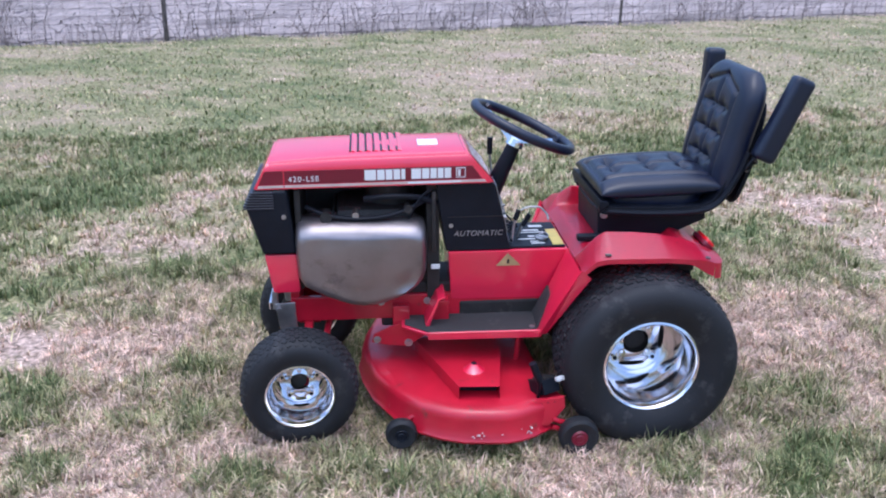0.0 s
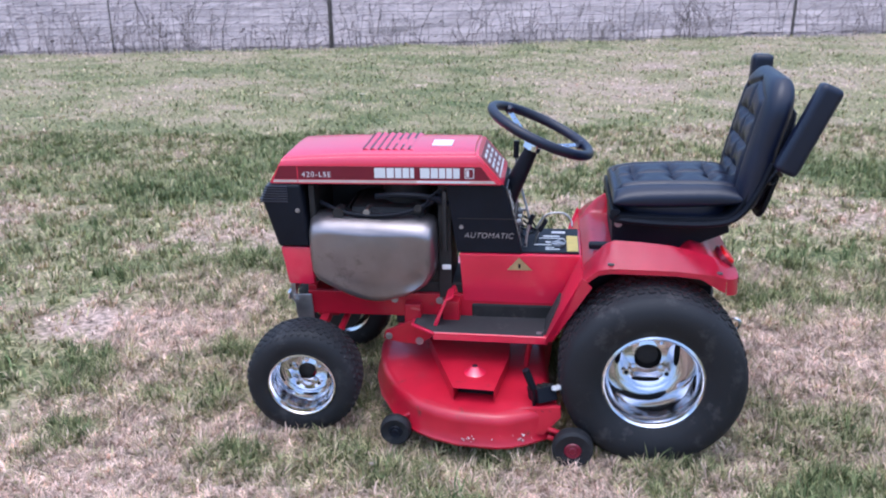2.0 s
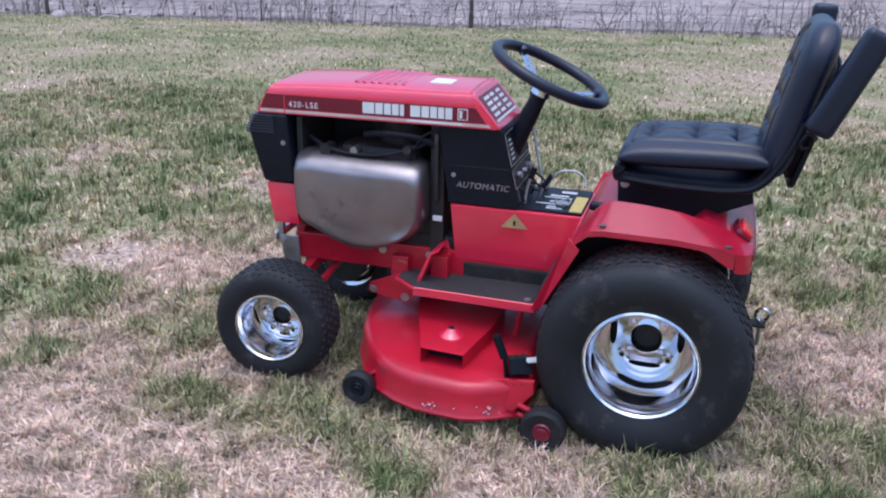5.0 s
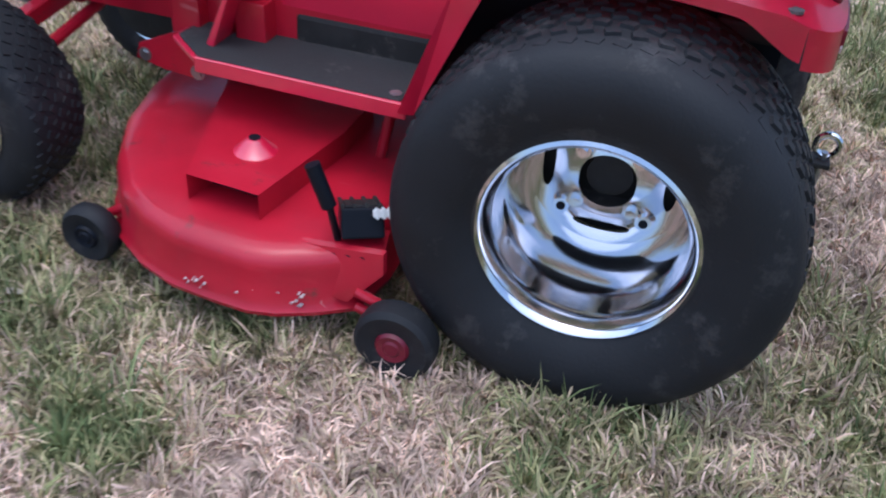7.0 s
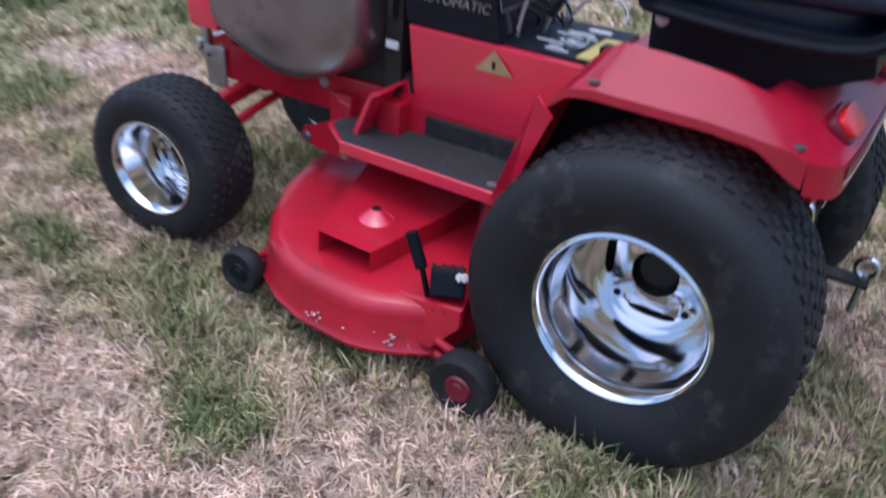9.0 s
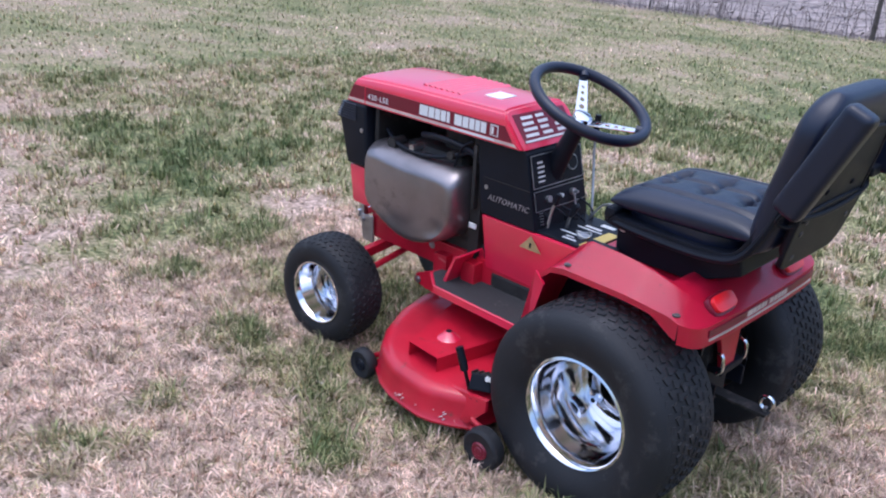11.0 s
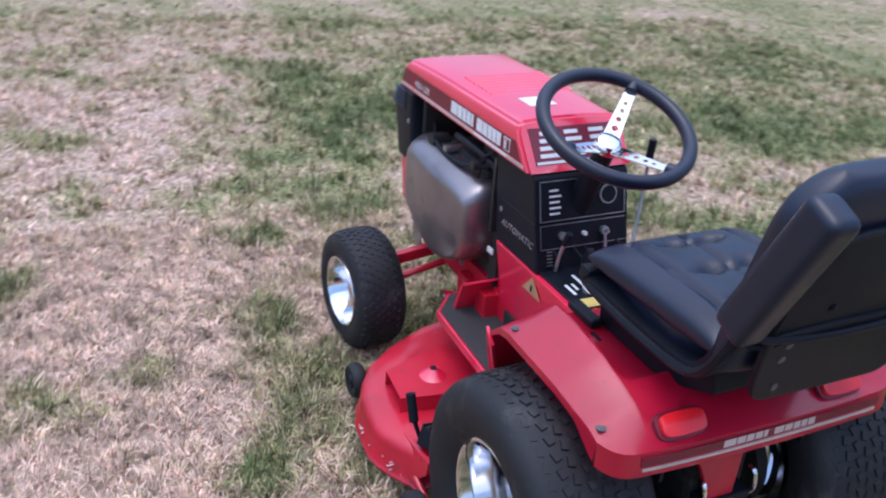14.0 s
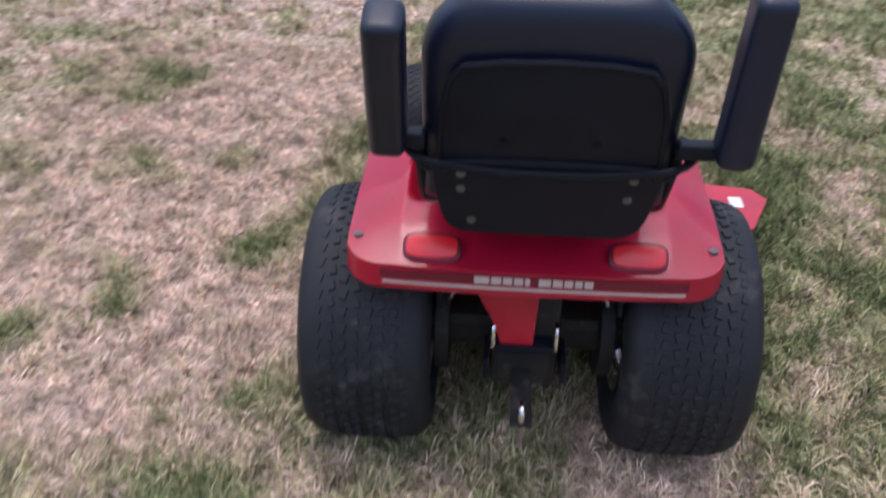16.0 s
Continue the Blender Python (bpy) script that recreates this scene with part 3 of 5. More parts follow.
# a few pale leaves on the lawn
LEAF = material("dry_leaf", (0.60, 0.52, 0.44), 0.8, vary=0.2, scale=20)
for k, (x, y, s) in enumerate(((-8.0, 5.2, 0.07), (-4.9, 2.6, 0.05), (1.7, 12.9, 0.10), (-2.6, 7.6, 0.07), (-6.3, 1.2, 0.05), (-0.9, -0.62, 0.03), (-3.4, 3.9, 0.05), (2.6, 8.8, 0.08))):
    bm = bmesh.new()
    z = float(heights(x, y)) + 0.035
    pts = [(0.5 * math.cos(a) * (1 + 0.25 * math.sin(3 * a)), 0.32 * math.sin(a)) for a in (2 * math.pi * i / 14 for i in range(14))]
    vs = [bm.verts.new((x + s * u, y + s * v, z + 0.25 * s * (u * u + abs(v)))) for u, v in pts]
    c = bm.verts.new((x, y, z))
    for i in range(14):
        bm.faces.new((c, vs[i], vs[(i + 1) % 14]))
    bmesh.ops.solidify(bm, geom=bm.faces[:], thickness=0.002)
    lf = part("fallen_leaf", bm, LEAF, None)
    tagged(lf, "pale dry fallen leaf on the grass", "leaf", "fallen leaves")

# ---- the garden tractor: x runs to its rear, y to its right-hand side ----
tractor = thing("garden_tractor", (0, 0, 0), "red garden tractor with black seat and chrome wheels on the lawn", "tractor")


def lettering(name, words, size, m, mat, parent, label="", space=1.0, shear=0.0):
    cu = bpy.data.curves.new(name, "FONT")
    cu.body, cu.size, cu.extrude, cu.space_character, cu.shear = words, size, 0.0006, space, shear
    ob = bpy.data.objects.new(name, cu)
    scene.collection.objects.link(ob)
    bpy.context.view_layer.update()
    me = bpy.data.meshes.new_from_object(ob.evaluated_get(bpy.context.evaluated_depsgraph_get()))
    bpy.data.objects.remove(ob)
    me.transform(m)
    me.materials.clear()
    me.materials.append(mat)
    out = new(name, me)
    out.parent = parent
    if label:
        tagged(out, label)
    return out


def bars(name, m, widths, height, gap, mat, parent, label=""):
    """A row of plain bars, one for each sign that is not written out, each a part of its own."""
    x = 0
    for w in widths:
        if w > 0:
            bm = bmesh.new()
            box(bm, x, x + w, -0.0006, 0.0006, 0, height, 0, m)
            part(name, bm, mat, parent, label)
        x += abs(w) + gap


def ribbon(bm, outer, inner):
    """One closed strip from columns of (lower, upper) points, on its outer and inner side."""
    rows = [[bm.verts.new(p) for p in (a, b, d, c)] for (a, b), (c, d) in zip(outer, inner)]
    for r, q in zip(rows, rows[1:]):
        for k in range(4):
            bm.faces.new((r[k], r[(k + 1) % 4], q[(k + 1) % 4], q[k]))
    bm.faces.new(rows[0])
    bm.faces.new(rows[-1][::-1])


# -- hood --
def hood_w(x):
    return 0.177 + (x + 1.3) / 0.8 * (0.155 - 0.177)


def hood_front(z):
    return -1.308 + (z - 0.862) * 0.55


def hood_rear(z):
    return -0.508 - (z - 0.855) * 0.85


bm = bmesh.new()
prof = [(1.0, 0.852), (1.0, 0.915), (0.985, 0.934), (0.935, 0.949), (0.8, 0.954), (0.4, 0.957)]
prof = prof + [(0, 0.958)] + [(-a, b) for a, b in prof[::-1]]
N = 26
secs = []
for i in range(N + 1):
    t = i / N
    row = []
    for a, z in prof:
        drop = 0.010 * max(0, 1 - t * 2.2) ** 2 * (z - 0.852) / 0.1 * 1.0
        zz = z - drop + 0.006 * t * (z - 0.852) / 0.1
        x = hood_front(zz) * (1 - t) + hood_rear(zz) * t
        row.append(bm.verts.new((x, -a * hood_w(x), zz)))
    secs.append(row)
for a, b in zip(secs, secs[1:]):
    for j in range(len(prof) - 1):
        bm.faces.new((a[j], b[j], b[j + 1], a[j + 1]))
    bm.faces.new((a[-1], b[-1], b[0], a[0]))
bm.faces.new(secs[0])
bm.faces.new(secs[-1][::-1])
bmesh.ops.recalc_face_normals(bm, faces=bm.faces[:])
ed = [e for e in bm.edges if len(e.link_faces) == 2 and e.calc_face_angle(0) > radians(40) and (e.verts[0].co.z > 0.86 or e.verts[1].co.z > 0.86)]
bmesh.ops.bevel(bm, geom=ed, offset=0.008, segments=2, affect="EDGES", clamp_overlap=True)
hood = part("hood", bm, RED, tractor, "glossy red hood with maroon side decals", smooth=True)


def side_strip(name, x0, x1, z0, z1, lift, mat, s, slant0=0.0, slant1=0.0, label=""):
    bm = bmesh.new()
    n = 10
    rows = []
    for i in range(n + 1):
        t = i / n
        r = []
        for z, sl in ((z0, 0), (z1, 1)):
            x = (x0 + sl * slant0) * (1 - t) + (x1 + sl * slant1) * t
            r.append((x, z))
        rows.append(r)
    ribbon(bm, [[(x, s * (hood_w(x) + lift), z) for x, z in r] for r in rows], [[(x, s * (hood_w(x) - 0.002), z) for x, z in r] for r in rows])
    return part(name, bm, mat, hood, label)


for s in (-1, 1):
    side_strip("decal_band", -1.296, -0.548, 0.868, 0.914, 0.0012, MAROON, s, 0.022, -0.034, "maroon decal band")
    side_strip("decal_stripe", -1.300, -0.532, 0.8565, 0.8655, 0.0012, SILVER, s, 0.004, -0.008, "silver decal stripe")
    side_strip("decal_stripe", -0.80, -0.62, 0.8575, 0.8645, 0.0022, WHITE if s < 0 else SILVER, s, 0.0, 0.0, "short bright stripe")
    side_strip("hood_seam", -1.2135, -1.2105, 0.853, 0.914, 0.0028, RED, s)
for s in (-1, 1):
    # the maker's name as plain bars, and the model sign
    if s < 0:
        m = Matrix.Translation((-0.945, -hood_w(-0.945) - 0.0022, 0.8745)) @ Matrix.Rotation(0.0275, 4, "Z")
        bars("sign_bar", m, [0.038, 0.025, 0.022, 0.022, 0.013, -0.013, 0.032, 0.024, 0.021, 0.019, 0.022], 0.035, 0.0040, WHITE, hood)
        m = Matrix.Translation((-0.637, -hood_w(-0.637) - 0.0022, 0.8745)) @ Matrix.Rotation(0.0275, 4, "Z")
        bars("badge", m, [0.032], 0.035, 0, WHITE, hood, "small white square badge")
        bars("badge_field", m @ pose(0.003, -0.0008, 0.003), [0.026], 0.029, 0, MAROON, hood)
        bars("badge_mark", m @ pose(0.006, -0.0014, 0.006), [0.009], 0.023, 0, WHITE, hood)
        m = Matrix.Translation((-1.198, -hood_w(-1.198) - 0.0014, 0.8765)) @ Matrix.Rotation(0.0275, 4, "Z") @ Matrix.Rotation(radians(90), 4, "X")
        lettering("model_sign", "420-LSE", 0.026, m, WHITE, hood, "pale model lettering", 1.22)
    else:
        m = Matrix.Translation((-0.637, hood_w(-0.637) + 0.0022, 0.8755)) @ Matrix.Rotation(radians(180) - 0.0275, 4, "Z")
        bars("sign_bar", m, [0.034, 0.023, 0.021, 0.021, 0.012, -0.012, 0.030, 0.023, 0.020, 0.018, 0.021], 0.033, 0.0048, WHITE, hood)
# louvres: raised, open towards the front
for i in range(7):
    x = -0.988 + i * 0.0262
    bm = bmesh.new()
    prism(bm, [(x, 0.950), (x, 0.9632), (x + 0.004, 0.9640), (x + 0.019, 0.958), (x + 0.019, 0.950)], -0.112, 0.140, 0.0015, 1)
    lv = part("louvre", bm, RED, hood)
    # a solid black bar gives the dark shade of the louvre's opening
    bm = bmesh.new()
    box(bm, x - 0.0065, x + 0.001, -0.107, 0.135, 0.9500, 0.9612, 0)
    part("louvre_slot", bm, BLACK, hood)
bm = bmesh.new()
box(bm, -0.760, -0.690, -0.060, 0.020, 0.955, 0.9655, 0.001)
part("sticker", bm, WHITE, hood, "white paper sticker")
# the slanted rear panel with its chart of signs
slope = math.atan2(0.102, 0.087)
pm = Matrix(((0, math.cos(slope) * -1, math.sin(slope), -0.508), (1, 0, 0, 0), (0, math.sin(slope), math.cos(slope), 0.855), (0, 0, 0, 1)))
bm = bmesh.new()
box(bm, -0.128, 0.128, 0.016, 0.116, -0.002, 0.0016, 0.001, pm)
chart = part("label_panel", bm, MAROON, hood, "maroon panel with white printed chart")
for k in range(4):
    v = 0.034 + k * 0.020
    for u0, u1 in ((-0.110 + 0.004 * k, -0.048 + 0.006 * (k % 2)), (-0.026, 0.022 - 0.008 * (k % 2)), (0.048, 0.104 - 0.004 * k)):
        bm = bmesh.new()
        box(bm, u0, u1, v, v + 0.0105, 0.001, 0.0026, 0, pm)
        part("print_bar", bm, WHITE, hood)
bm = bmesh.new()
box(bm, -0.124, 0.124, 0.0175, 0.0245, 0.001, 0.0026, 0, pm)
part("print_bar", bm, WHITE, hood)

# -- grille and front cowl --
bm = bmesh.new()
prism(bm, [(-1.345, 0.795), (-1.318, 0.849), (-1.205, 0.849), (-1.185, 0.622), (-1.296, 0.622)], -0.183, 0.183, 0.012, 3)
grille = part("grille", bm, BLACK, tractor, "black ribbed front grille", smooth=True)
for i in range(7):
    z = 0.786 + i * 0.0090
    f = (z - 0.795) / 0.054
    x0 = -1.345 + 0.027 * max(f, 0)
    bm = bmesh.new()
    prism(bm, [(x0 - 0.005, -0.187), (x0 - 0.005, 0.187), (-1.248, 0.187), (-1.252, 0.181), (-1.252, -0.181), (-1.248, -0.187)], z, z + 0.0045, 0.001, 1, "z")
    part("grille_rib", bm, VINYL, grille)
for s in (-1, 1):
    for x, z in ((-1.219, 0.757),):
        bm = bmesh.new()
        bolt(bm, (x, s * 0.183, z), (0, s, 0), 0.0055, 0.003)
        part("screw", bm, STEEL, grille)
bm = bmesh.new()
prism(bm, [(-1.295, 0.618), (-1.185, 0.618), (-1.178, 0.475), (-1.272, 0.475)], -0.172, 0.172, 0.010, 2)
part("cowl", bm, RED, tractor, "red lower front cowl", smooth=True)

# -- engine under the hood --
bm = bmesh.new()
box(bm, -1.12, -0.72, -0.10, 0.10, 0.46, 0.70, 0.02)
engine = part("engine", bm, DARK, tractor, "grimy black engine block")
bm = bmesh.new()
box(bm, -1.05, -0.78, -0.125, 0.125, 0.58, 0.76, 0.03)
part("blower_housing", bm, DARK, engine)
for i in range(9):
    bm = bmesh.new()
    box(bm, -1.06 + i * 0.018, -1.054 + i * 0.018, -0.10, 0.10, 0.60, 0.75, 0.001)
    part("cooling_fin", bm, DARK, engine)
bm = bmesh.new()
rod(bm, (-0.86, 0, 0.73), (-0.86, 0, 0.83), 0.085, 28)
rod(bm, (-0.86, 0, 0.83), (-0.86, 0, 0.845), 0.088, 28, 0.08)
part("air_cleaner", bm, DARK, engine, smooth=True)
for r, line in ((0.008, ((-1.15, -0.12, 0.77), (-1.06, -0.155, 0.745), (-0.95, -0.16, 0.735), (-0.84, -0.155, 0.75), (-0.74, -0.13, 0.79), (-0.70, -0.09, 0.83))),
                (0.011, ((-0.95, -0.14, 0.80), (-0.86, -0.15, 0.81), (-0.76, -0.14, 0.80), (-0.70, -0.12, 0.77))),
                (0.004, ((-0.80, -0.14, 0.72), (-0.76, -0.15, 0.80), (-0.72, -0.14, 0.83)))):
    bm = bmesh.new()
    tube(bm, curve(line), r, 8)
    part("hose", bm, BLACK, engine, smooth=True)
for x, z, r in ((-1.08, 0.742, 0.02), (-0.98, 0.748, 0.012), (-0.80, 0.765, 0.014)):
    bm = bmesh.new()
    rod(bm, (x, -0.165, z), (x, -0.11, z), r, 16)
    part("fitting", bm, STEEL if r < 0.013 else DARK, engine)
bm = bmesh.new()
box(bm, -1.185, -1.165, -0.15, 0.15, 0.48, 0.84, 0.003)
part("front_baffle", bm, DARK, engine)
bm = bmesh.new()
box(bm, -0.735, -0.690, -0.118, 0.118, 0.40, 0.848, 0.003)
part("rear_baffle", bm, DARK, engine)
bm = bmesh.new()
box(bm, -1.17, -0.73, 0.115, 0.13, 0.55, 0.84, 0.003)
part("side_baffle", bm, DARK, engine)
bm = bmesh.new()
box(bm, -0.722, -0.690, -0.135, -0.128, 0.532, 0.550, 0.003)
part("tag", bm, WHITE, engine, "small pale plastic tag")

# -- muffler heat shield, domed and rounded --
bm = bmesh.new()
outline = smoothpoly([(-1.188, 0.715), (-1.168, 0.737), (-1.0, 0.737), (-0.80, 0.729), (-0.757, 0.722), (-0.738, 0.700), (-0.736, 0.60), (-0.740, 0.53), (-0.775, 0.478), (-0.86, 0.437), (-0.94, 0.418), (-1.02, 0.430), (-1.12, 0.475), (-1.182, 0.512), (-1.190, 0.60)], 1)
cxz = Vector((-0.965, 0.60))
step_up = lambda z: min(max((z - 0.66) / 0.06, 0), 1)      # the shoulder is broad along the top only
layers = [(1.0, -0.085, 0), (1.0, -0.140, 0), (0.995, -0.158, 0.006), (0.985, -0.176, 0.014), (0.965, -0.192, 0.023), (0.935, -0.203, 0.030), (0.90, -0.208, 0.034)]
rows = []
for k, y, drop in layers:
    rows.append([bm.verts.new((cxz.x + (p[0] - cxz.x) * k, y, cxz.y + (p[1] - cxz.y) * k - drop * step_up(p[1]))) for p in outline])
for a, b in zip(rows, rows[1:]):
    for i in range(len(a)):
        j = (i + 1) % len(a)
        bm.faces.new((a[i], a[j], b[j], b[i]))
bm.faces.new(rows[0])
last = rows[-1]
for k in (0.82, 0.74, 0.65, 0.57, 0.5, 0.35, 0.18):
    ring = []
    for p in outline:
        q = Vector((cxz.x + (p[0] - cxz.x) * k, cxz.y + (p[1] - cxz.y) * k))
        d = (q - Vector((-0.975, 0.615))).length
        dent = 0.014 * math.exp(-(((q.x + 0.80) / 0.05) ** 2 + ((q.y - 0.50) / 0.035) ** 2))
        ring.append(bm.verts.new((q.x, -0.209 - 0.008 * max(0, 1 - (d / 0.125) ** 4) + dent, q.y - 0.034 * k * step_up(p[1]))))
    for i in range(len(ring)):
        j = (i + 1) % len(ring)
        bm.faces.new((last[i], last[j], ring[j], ring[i]))
    last = ring
bm.faces.new(last)
shield = part("heat_shield", bm, HEAT, tractor, "scorched grey-brown steel heat shield", smooth=True)
bm = bmesh.new()
box(bm, -1.10, -0.80, -0.09, 0.0, 0.49, 0.69, 0.03)
part("muffler", bm, DARK, tractor)

# -- dashboard tower --
bm = bmesh.new()
prism(bm, [(-0.705, 0.852), (-0.515, 0.852), (-0.500, 0.838), (-0.440, 0.600), (-0.668, 0.600)], -0.140, 0.140, 0.005, 2)
dash = part("dashboard", bm, BLACK, tractor, "black dashboard tower with switches")
bm = bmesh.new()
box(bm, -0.665, -0.475, -0.1422, -0.14, 0.7255, 0.7275, 0)
box(bm, -0.718, -0.704, -0.139, -0.110, 0.60, 0.82, 0.002)
part("seam", bm, DARK, dash)
m = Matrix.Translation((-0.643, -0.1408, 0.656)) @ Matrix.Rotation(radians(90), 4, "X")
lettering("lettering", "AUTOMATIC", 0.0275, m, LETTERING, dash, "silver lettering", 1.1, 0.25)
m = Matrix.Translation((-0.45, 0.1408, 0.658)) @ Matrix.Rotation(radians(180), 4, "Z") @ Matrix.Rotation(radians(90), 4, "X")
lettering("lettering", "AUTOMATIC", 0.0275, m, LETTERING, dash, "silver lettering", 1.1, 0.25)
bm = bmesh.new()
bolt(bm, (-0.652, -0.14, 0.695), (0, -1, 0), 0.005, 0.003)
part("screw", bm, STEEL, dash)
# the rear face: u across, v up the slope, w outwards
sl = math.atan2(0.238, 0.060)
dm = Matrix(((0, -math.cos(sl), math.sin(sl), -0.440), (1, 0, 0, 0), (0, math.sin(sl), math.cos(sl), 0.600), (0, 0, 0, 1)))
bm = bmesh.new()
box(bm, -0.128, 0.128, 0.135, 0.240, -0.002, 0.004, 0.002, dm)
panel = part("gauge_panel", bm, BLACK, dash)
bm = bmesh.new()
for a in ((-0.128, 0.128, 0.135, 0.1375), (-0.128, 0.128, 0.2375, 0.24), (-0.128, -0.1255, 0.135, 0.24), (0.1255, 0.128, 0.135, 0.24)):
    box(bm, *a, 0.003, 0.0052, 0, dm)
part("panel_edge", bm, STEEL, dash)
for i in range(5):
    bm = bmesh.new()
    box(bm, -0.10, -0.10 + (0.030, 0.034, 0.030, 0.034, 0.026)[i], 0.152 + i * 0.015, 0.157 + i * 0.015, 0.003, 0.0052, 0, dm)
    part("print_bar", bm, WHITE, dash)
bm = bmesh.new()
rod(bm, dm @ Vector((0.075, 0.19, 0)), dm @ Vector((0.075, 0.19, 0.008)), 0.026, 24)
part("gauge", bm, STEEL, dash, "round dial gauge")
bm = bmesh.new()
rod(bm, dm @ Vector((0.075, 0.19, 0.0065)), dm @ Vector((0.075, 0.19, 0.0095)), 0.022, 24)
part("gauge_face", bm, BLACK, dash)
bm = bmesh.new()
box(bm, -0.128, 0.128, 0.062, 0.126, -0.002, 0.004, 0.002, dm)
part("switch_panel", bm, BLACK, dash)
bm = bmesh.new()
for a in ((-0.128, 0.128, 0.062, 0.064), (-0.128, 0.128, 0.124, 0.126), (-0.128, -0.126, 0.062, 0.126)):
    box(bm, *a, 0.003, 0.0052, 0, dm)
part("panel_edge", bm, STEEL, dash)
for u, r in ((-0.065, 0.011), (0.0, 0.006), (0.06, 0.012)):
    bm = bmesh.new()
    rod(bm, dm @ Vector((u, 0.095, 0)), dm @ Vector((u, 0.095, 0.016)), r, 16)
    part("switch", bm, STEEL if r > 0.008 else WHITE, dash)
bm = bmesh.new()
box(bm, 0.056, 0.064, 0.05, 0.088, 0.014, 0.017, 0.001, dm)
rod(bm, dm @ Vector((0.06, 0.095, 0.01)), dm @ Vector((0.06, 0.095, 0.03)), 0.005, 10)
part("ignition_key", bm, STEEL, dash)
for line in (((0.055, 0.06, 0.012), (0.045, 0.03, 0.03), (0.03, 0.012, 0.04), (0.02, 0.02, 0.02)), ((-0.09, 0.06, 0.004), (-0.085, 0.035, 0.018), (-0.095, 0.01, 0.012)),
             ((-0.03, 0.06, 0.004), (-0.02, 0.035, 0.03), (0.0, 0.012, 0.015)), ((0.10, 0.065, 0.004), (0.115, 0.03, 0.035), (0.10, -0.005, 0.045), (0.07, 0.0, 0.02)),
             ((0.0, 0.06, 0.004), (0.02, 0.028, 0.05), (0.055, 0.0, 0.05), (0.09, 0.02, 0.03))):
    bm = bmesh.new()
    tube(bm, curve([dm @ Vector(p) for p in line], 6), 0.0032, 6)
    part("cable", bm, BLACK, dash, smooth=True)
for i in range(5):
    bm = bmesh.new()
    v = 0.018 + 0.009 * i
    box(bm, -0.108, -0.092, v, v + 0.003, 0.0, 0.004, 0, dm)
    part("print_bar", bm, STEEL, dash)

# -- tunnel, console and levers --
bm = bmesh.new()
prism(bm, [(-0.660, 0.598), (-0.234, 0.598), (-0.325, 0.318), (-0.645, 0.330)], -0.143, 0.143, 0.005, 2)
for v in bm.verts:
    v.co.y *= 1 - 0.26 * min(max((0.598 - v.co.z) / 0.27, 0), 1)
tunnel = part("tunnel", bm, RED, tractor, "red side panels between the footboards")
bm = bmesh.new()
prism(bm, [(-0.492, 0.541), (-0.405, 0.541), (-0.450, 0.588)], -0.1444, -0.142, 0)
part("triangle_sticker", bm, GOLD, tunnel, "gold triangular warning sticker")
bm = bmesh.new()
box(bm, -0.453, -0.445, -0.1456, -0.144, 0.549, 0.565, 0.0005)
part("sticker_mark", bm, BLACK, tunnel)
bm = bmesh.new()
box(bm, -0.445, -0.243, -0.128, 0.128, 0.596, 0.606, 0.003)
console = part("console", bm, BLACK, tractor, "black console plate with white print")
for x, y, w, d in ((-0.36, -0.105, 0.05, 0.008), (-0.36, -0.085, 0.03, 0.006), (-0.40, -0.06, 0.07, 0.008), (-0.385, 0.01, 0.09, 0.007), (-0.37, 0.03, 0.06, 0.012), (-0.36, -0.035, 0.035, 0.014), (-0.34, 0.07, 0.05, 0.02)):
    bm = bmesh.new()
    box(bm, x, x + w, y, y + d, 0.605, 0.6074, 0)
    part("print_bar", bm, WHITE, console)
bm = bmesh.new()
box(bm, -0.285, -0.246, -0.120, 0.04, 0.605, 0.6085, 0.001)
part("label_strip", bm, YELLOW, console, "faded yellow label strip")
bm = bmesh.new()
rod(bm, (-0.315, -0.055, 0.606), (-0.315, -0.055, 0.613), 0.022, 20)
tube(bm, curve([(-0.315 + 0.026 * math.cos(a), -0.055 + 0.020 * math.sin(a), 0.618 + 0.006 * math.sin(2 * a)) for a in (i * 0.9 for i in range(8))], 5), 0.0022, 6)
part("keyring", bm, STEEL, console, smooth=True)
bm = bmesh.new()
tube(bm, curve([(-0.40, -0.03, 0.60), (-0.385, -0.035, 0.655), (-0.365, -0.04, 0.685)], 6), 0.006, 8)
part("lever", bm, STEEL, console, smooth=True)
bm = bmesh.new()
prism(bm, [(-0.390, 0.655), (-0.376, 0.648), (-0.352, 0.690), (-0.364, 0.702)], -0.050, -0.030, 0.005)
part("lever_knob", bm, BLACK, console)
bm = bmesh.new()
tube(bm, curve([(-0.41, 0.12, 0.60), (-0.44, 0.15, 0.70), (-0.470, 0.178, 0.80), (-0.477, 0.184, 0.87)], 6), 0.0045, 8)
part("lever", bm, STEEL, console, smooth=True)
bm = bmesh.new()
rod(bm, (-0.477, 0.184, 0.862), (-0.476, 0.187, 0.925), 0.0105, 12)
part("lever_knob", bm, BLACK, console)
bm = bmesh.new()
tube(bm, curve([(-0.40, 0.09, 0.61), (-0.36, 0.105, 0.665), (-0.30, 0.11, 0.672), (-0.27, 0.10, 0.650), (-0.265, 0.075, 0.632)], 6), 0.0038, 8)
part("lever", bm, STEEL, console, smooth=True)
bm = bmesh.new()
tube(bm, curve([(-0.43, -0.09, 0.61), (-0.425, -0.085, 0.66), (-0.415, -0.08, 0.70)], 6), 0.005, 8)
part("lever", bm, STEEL, console, smooth=True)
bm = bmesh.new()
